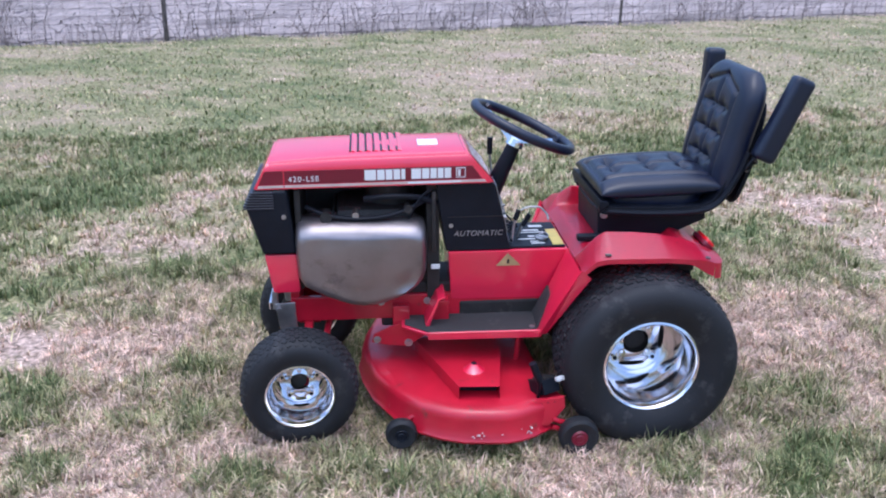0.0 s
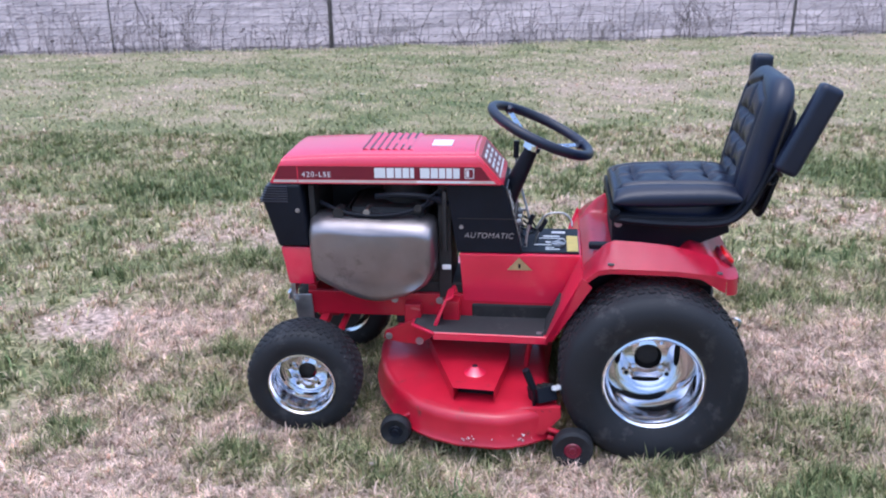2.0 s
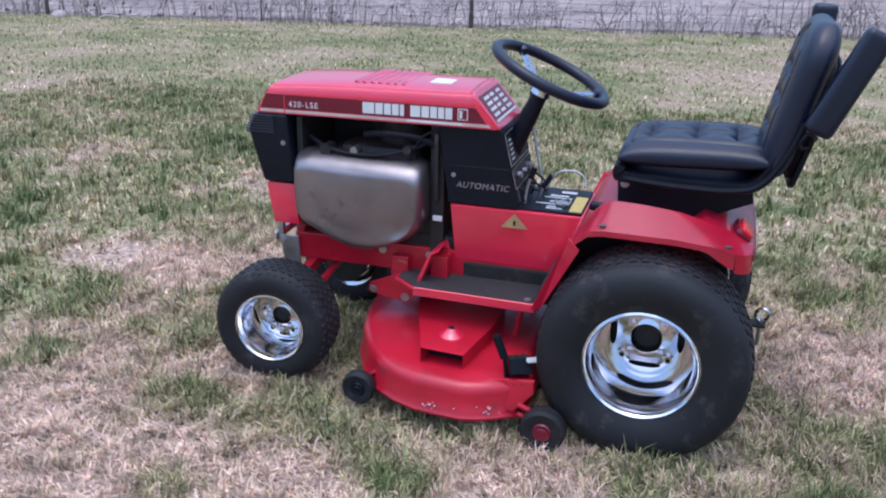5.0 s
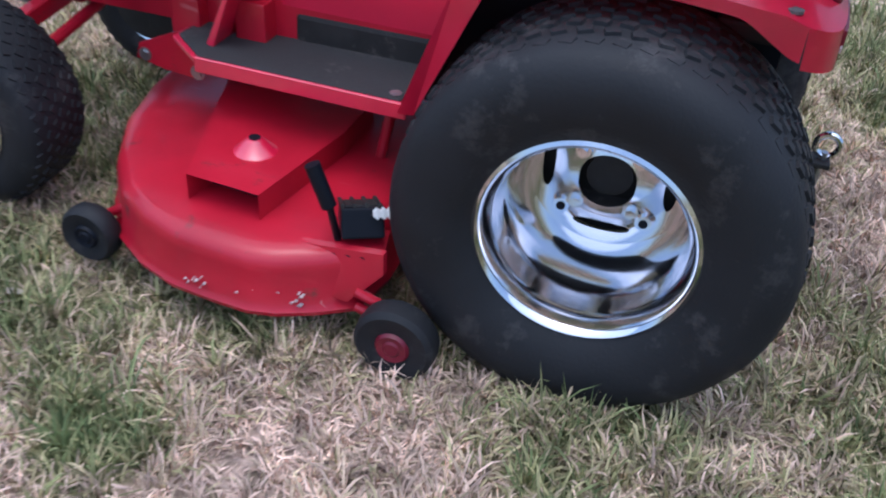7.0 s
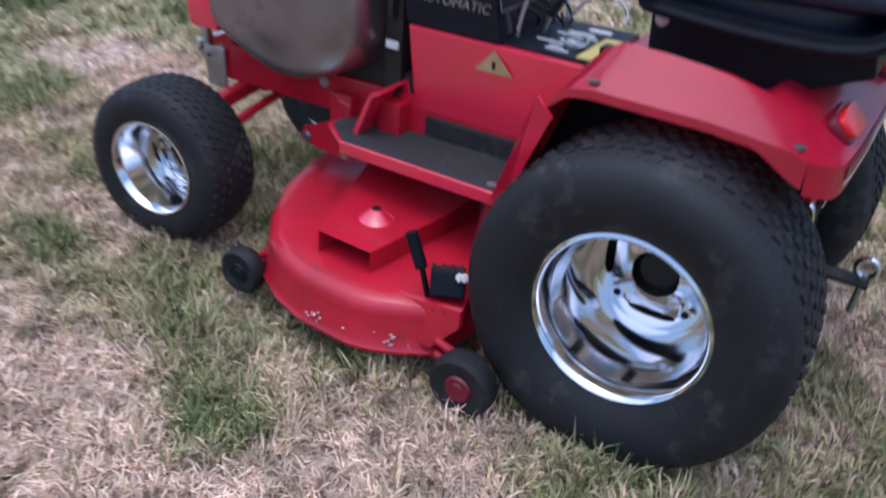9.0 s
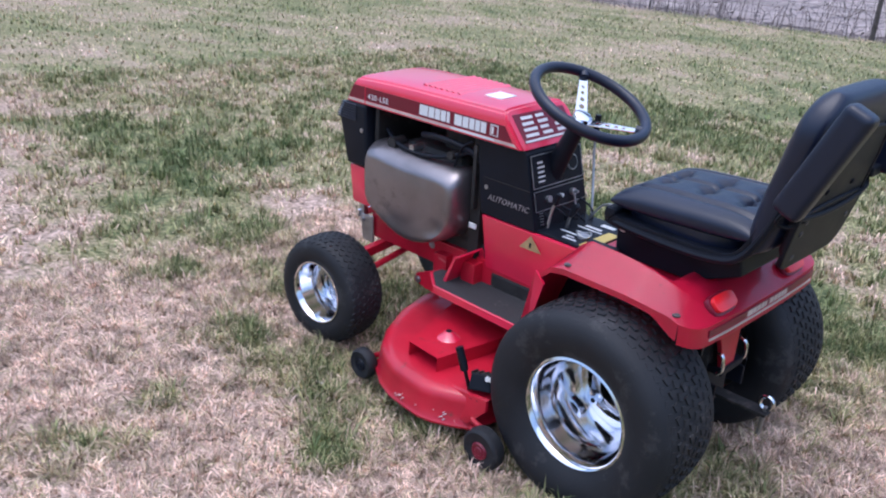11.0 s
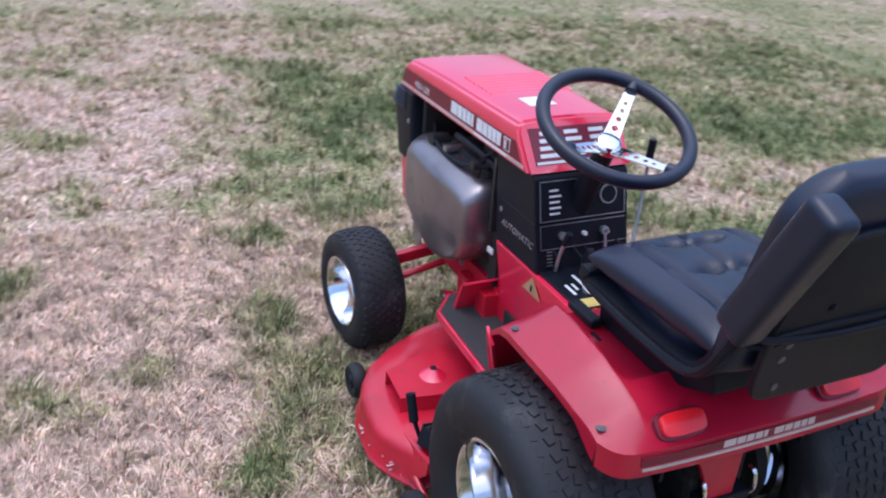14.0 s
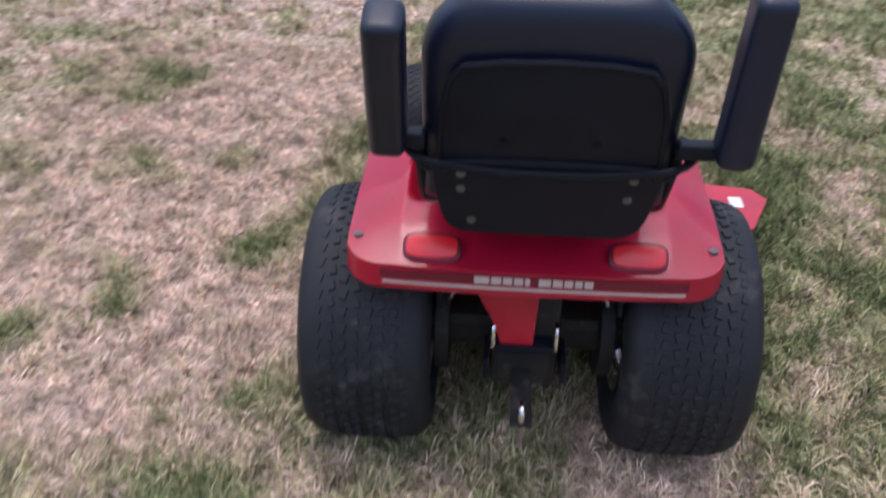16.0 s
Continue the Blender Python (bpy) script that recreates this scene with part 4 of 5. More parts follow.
rod(bm, (-0.418, -0.081, 0.69), (-0.405, -0.078, 0.725), 0.009, 12)
part("lever_knob", bm, BLACK, console)

# -- steering --
st = radians(24.5)
sm = Matrix.Translation((-0.386, 0, 1.008)) @ Matrix.Rotation(st, 4, "Y")
bm = bmesh.new()
ring = []
for i in range(96):
    a = 2 * math.pi * i / 96
    ring.append(sm @ Vector((0.184 * math.cos(a), 0.184 * math.sin(a), 0)))
tube(bm, ring, 0.0175, 14, True)
rim = part("steering_wheel", bm, VINYL, tractor, "black padded steering wheel with drilled chrome spokes", smooth=True)
for k, a in enumerate((radians(138), radians(24), radians(288))):
    bm = bmesh.new()
    d = Vector((math.cos(a), math.sin(a), 0))
    q = Vector((-d.y, d.x, 0))
    p0, p1 = Vector((0, 0, -0.064)) + d * 0.02, Vector((0, 0, -0.004)) + d * 0.172
    L = (p1 - p0).length
    lm = sm @ Matrix((((p1 - p0).normalized().x, q.x, 0, p0.x), ((p1 - p0).normalized().y, q.y, 0, p0.y), ((p1 - p0).normalized().z, q.z, 1, p0.z), (0, 0, 0, 1)))
    # a tapering plate with four round holes
    holes = [(0.035, 0.0085), (0.063, 0.0075), (0.089, 0.0065), (0.112, 0.0055)]
    edge = [(0, -0.021), (L, -0.0125), (L, 0.0125), (0, 0.021)]
    b = bmesh.new()
    bnd = []
    vs = [b.verts.new((*p, 0)) for p in edge]
    for i in range(4):
        bnd.append(b.edges.new((vs[i], vs[(i + 1) % 4])))
    for hx, hr in holes:
        hv = [b.verts.new((hx + hr * math.cos(t), hr * math.sin(t), 0)) for t in (2 * math.pi * i / 16 for i in range(16))]
        bnd += [b.edges.new((hv[i], hv[(i + 1) % 16])) for i in range(16)]
    bmesh.ops.triangle_fill(b, use_beauty=True, edges=bnd)
    for f in [f for f in b.faces if any((Vector((hx, 0)) - f.calc_center_median().xy).length < hr * 0.8 for hx, hr in holes)]:
        b.faces.remove(f)
    g = bmesh.ops.extrude_face_region(b, geom=b.faces[:])
    bmesh.ops.translate(b, verts=[v for v in g["geom"] if isinstance(v, bmesh.types.BMVert)], vec=(0, 0, 0.003))
    b.transform(lm)
    merge(bm, b)
    part("spoke", bm, CHROME, rim)
    bm = bmesh.new()
    rod(bm, sm @ (Vector((0, 0, -0.006)) + d * 0.158), sm @ (Vector((0, 0, 0)) + d * 0.18), 0.016, 14)
    part("spoke_cover", bm, VINYL, rim, smooth=True)
bm = bmesh.new()
rod(bm, sm @ Vector((0, 0, -0.074)), sm @ Vector((0, 0, -0.048)), 0.033, 28, 0.030)
rod(bm, sm @ Vector((0, 0, -0.048)), sm @ Vector((0, 0, -0.043)), 0.030, 28, 0.022)
part("hub_cap", bm, CHROME, rim, smooth=True)
bm = bmesh.new()
rod(bm, sm @ Vector((0, 0, -0.06)), sm @ Vector((0, 0, -0.30)), 0.024, 16, 0.036)
part("steering_column", bm, BLACK, tractor, smooth=True)

# -- fender pan --
def lerp(x, pts):
    for (a, b), (c, d) in zip(pts, pts[1:]):
        if x <= c:
            t = min(max((x - a) / (c - a), 0), 1)
            return b + (d - b) * t
    return pts[-1][1]


def step(a, b, x):
    t = min(max((x - a) / (b - a), 0), 1)
    return t * t * (3 - 2 * t)


def pan_z(x, y):
    """Two broad ridges over the wheels, a recess between them for the seat, and a slope at the rear."""
    edge = lerp(x, [(-0.235, 0.600), (-0.19, 0.638), (-0.15, 0.645), (0.05, 0.642), (0.18, 0.630), (0.265, 0.602)])
    ridge = lerp(x, [(-0.235, 0.602), (-0.205, 0.648), (-0.17, 0.687), (-0.14, 0.704), (-0.05, 0.700), (0.05, 0.690), (0.12, 0.672), (0.18, 0.654), (0.265, 0.608)])
    recess = lerp(x, [(-0.235, 0.602), (-0.20, 0.634), (-0.16, 0.638), (0.25, 0.634)])
    a = abs(y) / 1.03
    z = ridge - (ridge - edge) * min(max((a - 0.262) / 0.104, 0), 1)
    k = (1 - step(0.226, 0.260, a)) * (1 - step(0.075, 0.125, x))
    return min(z, z + (recess - z) * k)


def pan_rear(y):
    return 0.266 - 0.046 * (abs(y) / 0.377) ** 16 - 0.010 * (y / 0.377) ** 2


bm = bmesh.new()
NX = 48
half = [0.025 * i for i in range(9)] + [0.222 + 0.005 * i for i in range(11)] + [0.282 + 0.012 * i for i in range(6)] + [0.350, 0.358, 0.366]
half = [a * 1.03 for a in half]
YS = [-a for a in half[:0:-1]] + half
NY = len(YS) - 1
top, low = [], []
for i in range(NX + 1):
    r1 = []
    for j in range(NY + 1):
        y = YS[j]
        x = -0.235 + (pan_rear(y) + 0.235) * i / NX
        r1.append(bm.verts.new((x, y, pan_z(x, y))))
    top.append(r1)
for a, b in zip(top, top[1:]):
    for j in range(NY):
        bm.faces.new((a[j], b[j], b[j + 1], a[j + 1]))
# the turned-down rear band and the side lips
def skirt(line, drop, outward, n=3):
    prev = line
    for k in range(1, n + 1):
        cur = []
        for v in line:
            o = outward(v.co)
            cur.append(bm.verts.new(v.co + o * math.sin(k / n * 0.9) * 1.0 + Vector((0, 0, -drop(v.co) * k / n))))
        for j in range(len(line) - 1):
            bm.faces.new((prev[j], cur[j], cur[j + 1], prev[j + 1]))
        prev = cur
    return prev


skirt(top[-1], lambda c: 0.055, lambda c: Vector((0.004, 0, 0)))
skirt([r[0] for r in top], lambda c: 0.016 + 0.03 * step(0.12, 0.2, c.x), lambda c: Vector((0, -0.003, 0)))
skirt([r[-1] for r in top], lambda c: 0.016 + 0.03 * step(0.12, 0.2, c.x), lambda c: Vector((0, 0.003, 0)))
bmesh.ops.solidify(bm, geom=bm.faces[:], thickness=0.004)
fender = part("fender_pan", bm, RED, tractor, "glossy red one-piece rear fender pan", smooth=True)


def rear_strip(name, y0, y1, z0, z1, lift, mat, label=""):
    bm = bmesh.new()
    n = 24
    line = []
    for i in range(n + 1):
        y = y0 + (y1 - y0) * i / n
        line.append(y)
    ribbon(bm, [[(pan_rear(y) + 0.0045 + lift, y, z) for z in (z0, z1)] for y in line], [[(pan_rear(y) + 0.0005 + lift, y, z) for z in (z0, z1)] for y in line])
    return part(name, bm, mat, fender, label)


rear_strip("decal_band", -0.305, 0.305, 0.580, 0.600, 0.0005, MAROON, "maroon decal band")
rear_strip("decal_stripe", -0.30, 0.30, 0.568, 0.574, 0.0005, SILVER, "silver decal stripe")
m = Matrix.Translation((0.2705, -0.117, 0.582)) @ Matrix.Rotation(radians(90), 4, "Z")
bars("sign_bar", m, [0.030, 0.020, 0.018, 0.018, 0.010, -0.010, 0.024, 0.019, 0.017, 0.015, 0.017], 0.017, 0.0036, SILVER, fender)
for s in (-1, 1):
    c = Vector((0.233, s * 0.203, 0.637))
    lm = Matrix.Translation(c) @ Matrix.Rotation(radians(26 + 20), 4, "Y")
    for nm, w, h, d0, d1, mt in (("lamp_bezel", 0.059, 0.030, -0.014, 0.003, MAROON), ("lamp_lens", 0.052, 0.024, 0.0, 0.014, LENS)):
        bm = bmesh.new()
        pts = [(math.copysign(abs(math.cos(a)) ** 0.55, math.cos(a)) * h, math.copysign(abs(math.sin(a)) ** 0.55, math.sin(a)) * w) for a in (2 * math.pi * i / 36 for i in range(36))]
        prism(bm, pts, d0, d1, 0.005, 2, "z", lm)
        part("tail_lamp" if nm == "lamp_lens" else nm, bm, mt, fender, "red oval tail lamp" if nm == "lamp_lens" else "", smooth=True)
    for x, yy in ((-0.150, 0.360), (0.190, 0.356)):
        bm = bmesh.new()
        bolt(bm, (x, s * yy, pan_z(x, yy) + 0.001), (0, 0, 1), 0.007, 0.002)
        part("bolt", bm, DULL_STEEL, fender)
    # the inner wall of the wheel arch, and the sloping front that runs down to the footboard
    bm = bmesh.new()
    prism(bm, [(-0.232, 0.598), (-0.1, 0.64), (0.12, 0.62), (0.2, 0.56), (0.2, 0.46), (-0.30, 0.40), (-0.335, 0.33)], s * 0.195, s * 0.185, 0.001)
    part("wheel_arch", bm, BLACK, fender)
    for nm, mt, lift, corners, lab in (("fender_front", RED, 0.0, ((-0.236, s * 0.376, 0.590), (-0.236, s * 0.14, 0.600), (-0.345, s * 0.14, 0.345), (-0.352, s * 0.278, 0.341)), ""),
                                       ("slope_mat", MATGREY, 0.006, ((-0.304, s * 0.205, 0.450), (-0.299, s * 0.145, 0.458), (-0.345, s * 0.118, 0.345), (-0.351, s * 0.254, 0.345)), "worn dark mat running up the slope")):
        bm = bmesh.new()
        q = [Vector(p) for p in corners]
        nrm = (q[1] - q[0]).cross(q[2] - q[0]).normalized()
        if nrm.x > 0:
            nrm = -nrm
        lo, hi = [bm.verts.new(p + nrm * (lift - 0.004)) for p in q], [bm.verts.new(p + nrm * (lift + 0.003)) for p in q]
        bm.faces.new(lo)
        bm.faces.new(hi[::-1])
        for k in range(4):
            bm.faces.new((lo[k], lo[(k + 1) % 4], hi[(k + 1) % 4], hi[k]))
        part(nm, bm, mt, fender, lab)
    bm = bmesh.new()
    a, b, c2, d2 = Vector((-0.240, s * 0.380, 0.612)), Vector((-0.357, s * 0.284, 0.335)), Vector((-0.330, s * 0.278, 0.335)), Vector((-0.208, s * 0.380, 0.580))
    lo = [bm.verts.new(p + Vector((0, -0.004, 0))) for p in (a, b, c2, d2)]
    hi = [bm.verts.new(p + Vector((0, 0.004, 0))) for p in (a, b, c2, d2)]
    bm.faces.new(lo)
    bm.faces.new(hi[::-1])
    for k in range(4):
        bm.faces.new((lo[k], lo[(k + 1) % 4], hi[(k + 1) % 4], hi[k]))
    bevelled(bm, 0.0025, 1)
    part("fender_lip", bm, RED, fender)

# -- footboards --
for s in (-1, 1):
    plan = [(-0.345, s * 0.095), (-0.352, s * 0.274), (-0.74, s * 0.268), (-0.83, s * 0.195), (-0.83, s * 0.09), (-0.66, s * 0.09)]
    bm = bmesh.new()
    prism(bm, plan, 0.334, 0.3445, 0.002, 1, "z")
    lip = [(-0.345, s * 0.280), (-0.742, s * 0.270), (-0.742, s * 0.264), (-0.345, s * 0.273)]
    prism(bm, lip, 0.321, 0.350, 0.002, 1, "z")
    board = part("footboard", bm, RED, tractor, "red footboard with a black rubber mat")
    bm = bmesh.new()
    prism(bm, [(-0.352, s * 0.10), (-0.359, s * 0.268), (-0.738, s * 0.260), (-0.82, s * 0.19), (-0.815, s * 0.10), (-0.66, s * 0.10)], 0.344, 0.349, 0.002, 1, "z")
    part("mat", bm, MATGREY, board, "worn black rubber mat")
    bm = bmesh.new()
    bolt(bm, (-0.375, s * 0.246, 0.349), (0, 0, 1), 0.007, 0.003)
    part("bolt", bm, STEEL, board)
    bm = bmesh.new()
    prism(bm, [(-0.742, 0.345), (-0.748, 0.352), (-0.704, 0.450), (-0.680, 0.462), (-0.676, 0.456), (-0.698, 0.444), (-0.735, 0.345)], s * 0.100, s * 0.215, 0.002, 2)
    prism(bm, [(-0.742, 0.345), (-0.704, 0.450), (-0.676, 0.456), (-0.662, 0.400), (-0.690, 0.345)], s * 0.100, s * 0.106, 0.002, 2)
    part("toe_guard", bm, RED, board)
    bm = bmesh.new()
    bolt(bm, (-0.918, s * 0.162, 0.278), (0, s, 0), 0.009, 0.006)
    part("bolt", bm, STEEL, board)
    bm = bmesh.new()
    bolt(bm, (-0.806, s * 0.162, 0.262), (0, s, 0), 0.010, 0.006)
    part("bolt", bm, STEEL, board)
    bm = bmesh.new()
    prism(bm, [(-0.938, 0.268), (-0.930, 0.298), (-0.84, 0.338), (-0.74, 0.340), (-0.74, 0.292), (-0.81, 0.248), (-0.88, 0.254)], s * 0.162, s * 0.152, 0.002)
    part("hanger", bm, RED_DULL, board)

# -- chassis, axle, front bracket --
bm = bmesh.new()
for s in (-1, 1):
    box(bm, -1.22, -0.25, s * 0.105 - 0.012, s * 0.105 + 0.012, 0.34, 0.43, 0.003)
box(bm, -1.22, -1.19, -0.11, 0.11, 0.34, 0.45, 0.003)
box(bm, -0.86, -0.80, -0.15, 0.15, 0.31, 0.40, 0.004)
box(bm, -0.72, -0.66, -0.16, 0.16, 0.33, 0.42, 0.004)
part("frame", bm, RED_DULL, tractor, "worn red steel frame")
bm = bmesh.new()
for s in (-1, 1):
    b = bmesh.new()
    box(b, -1.175, -1.145, 0.0, 0.27, -0.018, 0.018, 0.004)
    b.transform(Matrix.Translation((0, 0, 0.335)) @ (Matrix.Identity(4) if s > 0 else Matrix.Scale(-1, 4, (0, 1, 0))) @ Matrix.Rotation(radians(-7), 4, "X"))
    merge(bm, b)
    rod(bm, (-1.16, s * 0.258, 0.34), (-1.175, s * 0.262, 0.17), 0.020, 14)
    rod(bm, (-1.19, s * 0.24, 0.2), (-1.19, s * 0.280, 0.2), 0.012, 12)
box(bm, -1.20, -1.12, -0.07, 0.07, 0.31, 0.36, 0.006)
axle = part("front_axle", bm, RED_DULL, tractor, "worn red front axle")
bm = bmesh.new()
for s in (-1, 1):
    rod(bm, (-1.09, s * 0.05, 0.315), (-1.11, s * 0.25, 0.262), 0.012, 10)
    rod(bm, (-1.175, s * 0.255, 0.262), (-1.105, s * 0.25, 0.262), 0.011, 10)
part("tie_rod", bm, RED_DULL, axle)
for s in (-1, 1):
    bm = bmesh.new()
    prism(bm, [(-1.275, 0.415), (-1.205, 0.420), (-1.200, 0.315), (-1.262, 0.315)], s * 0.128, s * 0.122, 0.003)
    box(bm, -1.285, -1.265, -0.12 if s < 0 else 0.10, -0.10 if s < 0 else 0.12, 0.39, 0.46, 0.002)
    br = part("front_bracket", bm, STEEL, tractor, "bare grey steel bracket")
    bm = bmesh.new()
    bolt(bm, (-1.262, s * 0.128, 0.395), (0, s, 0), 0.008, 0.008)
    part("bolt", bm, STEEL, br)
bm = bmesh.new()
box(bm, -1.296, -1.284, -0.13, 0.13, 0.395, 0.425, 0.004)
part("front_bar", bm, CHROME, tractor, "chrome front bar")
bm = bmesh.new()
box(bm, -0.90, -0.62, -0.10, 0.10, 0.30, 0.47, 0.01)
box(bm, -0.62, -0.30, -0.12, 0.12, 0.28, 0.40, 0.01)
part("engine_plate", bm, DARK, tractor)
for x, z in ((-0.90, 0.405), (-0.735, 0.405)):
    bm = bmesh.new()
    bolt(bm, (x, -0.118, z), (0, -1, 0), 0.009, 0.006)
    part("bolt", bm, STEEL, tractor)

# -- transaxle and hitch --
bm = bmesh.new()
box(bm, -0.14, 0.17, -0.075, 0.075, 0.22, 0.50, 0.02)
box(bm, -0.06, 0.06, -0.24, 0.24, 0.235, 0.335, 0.03)
# the shade under the fender is put into the housing's dark colour
rearend = part("transaxle", bm, DARK, tractor, "transaxle housing coloured dark for the shade it lies in")
bm = bmesh.new()
prism(bm, [(-0.123, 0.53), (0.021, 0.53), (0.015, 0.37), (-0.055, 0.37), (-0.078, 0.44)], 0.188, 0.204, 0.004, 2, "x")
part("hitch_plate", bm, RED_DULL, rearend)
bm = bmesh.new()
box(bm, 0.150, 0.212, -0.068, 0.060, 0.352, 0.374, 0.004)
part("lift_bracket", bm, BLACK, rearend)
bm = bmesh.new()
box(bm, 0.10, 0.20, -0.22, 0.22, 0.53, 0.56, 0.006)
# crossbar darkened by colour to match the shadow beneath the pan
part("crossbar", bm, DARK, rearend)
bm = bmesh.new()
box(bm, 0.16, 0.215, 0.0, 0.13, 0.515, 0.535, 0.003)
part("rear_plate", bm, DARK, rearend)
for s in (-1, 1):
    bm = bmesh.new()
    tube(bm, curve([(0.19, s * 0.066 - 0.004, 0.425), (0.208, s * 0.068 - 0.004, 0.415), (0.212, s * 0.068 - 0.004, 0.375), (0.195, s * 0.066 - 0.004, 0.355)], 6), 0.0055, 8)
    part("lift_hook", bm, CHROME, rearend, smooth=True)
    bm = bmesh.new()
    tube(bm, curve([(0.13, s * 0.15, 0.50), (0.17, s * 0.165, 0.47), (0.19, s * 0.16, 0.50), (0.20, s * 0.13, 0.53)], 6), 0.008, 8)
    part("pull_handle", bm, CHROME, rearend, smooth=True)
    bm = bmesh.new()
    box(bm, 0.12, 0.21, s * 0.085 - 0.006, s * 0.085 + 0.006, 0.27, 0.33, 0.003)
    part("lift_arm", bm, BLACK, rearend)
bm = bmesh.new()
box(bm, 0.12, 0.342, -0.028, 0.018, 0.262, 0.272, 0.003)
hitch = part("drawbar", bm, DARK, tractor, "dark steel drawbar with an eye and pin")
bm = bmesh.new()
tube(bm, [(0.330 + 0.020 * math.cos(a), -0.005, 0.298 + 0.020 * math.sin(a)) for a in (2 * math.pi * i / 20 for i in range(20))], 0.006, 8, True)
part("eye_bolt", bm, CHROME, hitch, smooth=True)
bm = bmesh.new()
rod(bm, (0.330, -0.005, 0.285), (0.324, -0.005, 0.195), 0.007, 10)
part("hitch_pin", bm, STEEL, hitch)

# -- seat --
def cushion(bm, a, b, up, down, m, tufts=(), creases=(), n=70, p=6.0, taper=0.0):
    """A padded cushion: half-length a, half-width b, with dimples and stitched creases on its upper face."""
    def pt(u, v, top):
        k = max(0.0, (1 - abs(u) ** p) * (1 - abs(v) ** p)) ** 0.36
        h = (up if top else -down) * k
        x, y = u * a, v * b * (1 - taper * max(0, (u - 0.35) / 0.65) ** 3)
        if top:
            for tx, ty in tufts:
                h -= 0.018 * math.exp(-((x - tx) ** 2 + (y - ty) ** 2) / 0.0006)
            for (x0, y0), (x1, y1) in creases:
                dx, dy = x1 - x0, y1 - y0
                t = min(max(((x - x0) * dx + (y - y0) * dy) / (dx * dx + dy * dy), 0), 1)
                d = math.hypot(x - x0 - t * dx, y - y0 - t * dy)
                h -= 0.0105 * math.exp(-(d / 0.0085) ** 2)
        return m @ Vector((x, y, h))
    def w(i):
        t = -1 + 2 * i / n
        return math.copysign(1 - (1 - abs(t)) ** 1.6, t)
    g = {}
    for top in (True, False):
        for i in range(n + 1):
            for j in range(n + 1):
                if not top and (i in (0, n) or j in (0, n)):
                    g[top, i, j] = g[True, i, j]
                else:
                    g[top, i, j] = bm.verts.new(pt(w(i), w(j), top))
        for i in range(n):
            for j in range(n):
                q = [g[top, i, j], g[top, i + 1, j], g[top, i + 1, j + 1], g[top, i, j + 1]]
                bm.faces.new(q if top else q[::-1])


SQ = [((-0.13, -0.085), (-0.13, 0.085)), ((0.0, -0.095), (0.0, 0.095)), ((0.12, -0.1), (0.12, 0.1)), ((-0.17, 0.0), (0.18, 0.0)), ((-0.19, -0.125), (0.2, -0.14)), ((-0.19, 0.125), (0.2, 0.14)), ((-0.19, -0.125), (-0.19, 0.125))]
bm = bmesh.new()
cushion(bm, 0.212, 0.205, 0.052, 0.034, pose(0.070, 0, 0.818, 0, -2, 0), [(-0.13, -0.045), (-0.13, 0.045), (0.0, -0.05), (0.0, 0.05), (0.12, -0.05), (0.12, 0.05)], SQ, p=3.8)
seat = part("seat", bm, VINYL, tractor, "tufted black vinyl seat cushion", smooth=True)
bm = bmesh.new()
b = bmesh.new()
prism(b, smoothpoly([(-0.132, -0.13), (-0.132, 0.13), (-0.06, 0.178), (0.265, 0.195), (0.265, -0.195), (-0.06, -0.178)], 2), 0.752, 0.815, 0.014, 2, "z")
merge(bm, b)
part("seat_skirt", bm, VINYL, seat, smooth=True)
for s in (-1, 1):
    bm = bmesh.new()
    tube(bm, curve([(-0.143, s * 0.13, 0.755), (-0.125, s * 0.20, 0.755), (0.02, s * 0.212, 0.746), (0.18, s * 0.214, 0.748), (0.26, s * 0.214, 0.775), (0.315, s * 0.216, 0.86), (0.35, s * 0.22, 0.955)], 6), 0.011, 8)
    part("seat_rail", bm, BLACK, seat, "black curved seat rail", smooth=True)
bm = bmesh.new()
line = curve([(-0.148, 0, 0.792), (-0.150, 0, 0.765), (-0.125, 0, 0.744), (0.02, 0, 0.738), (0.17, 0, 0.738), (0.240, 0, 0.748), (0.285, 0, 0.790), (0.322, 0, 0.870), (0.352, 0, 0.955)], 5)
inner = []
for i, q in enumerate(line):
    d = (line[min(i + 1, len(line) - 1)] - line[max(i - 1, 0)]).normalized()
    inner.append(q + Vector((-d.z, 0, d.x)) * 0.030)
prism(bm, [(q.x, q.z) for q in line] + [(q.x, q.z) for q in inner[::-1]], -0.212, 0.212, 0.006, 2)
part("seat_pan", bm, BLACK, seat, "black curved seat pan", smooth=True)
bm = bmesh.new()
prism(bm, [(-0.140, 0.735), (-0.115, 0.752), (0.24, 0.752), (0.25, 0.70), (0.11, 0.640), (-0.135, 0.640)], -0.155, 0.155, 0.006)
base = part("seat_base", bm, BLACK, tractor, "black seat suspension base")
for s in (-1, 1):
    bm = bmesh.new()
    bolt(bm, (-0.118, s * 0.156, 0.725), (0, s, 0), 0.009, 0.006)
    part("bolt", bm, STEEL, base)
bm = bmesh.new()
box(bm, -0.215, -0.11, -0.190, -0.158, 0.640, 0.662, 0.008, None, 3)
part("seat_latch", bm, BLACK, base)
lean = math.atan(0.235)
bk = Matrix.Translation((0.338, 0, 1.004)) @ Matrix.Rotation(radians(-90) + lean, 4, "Y")
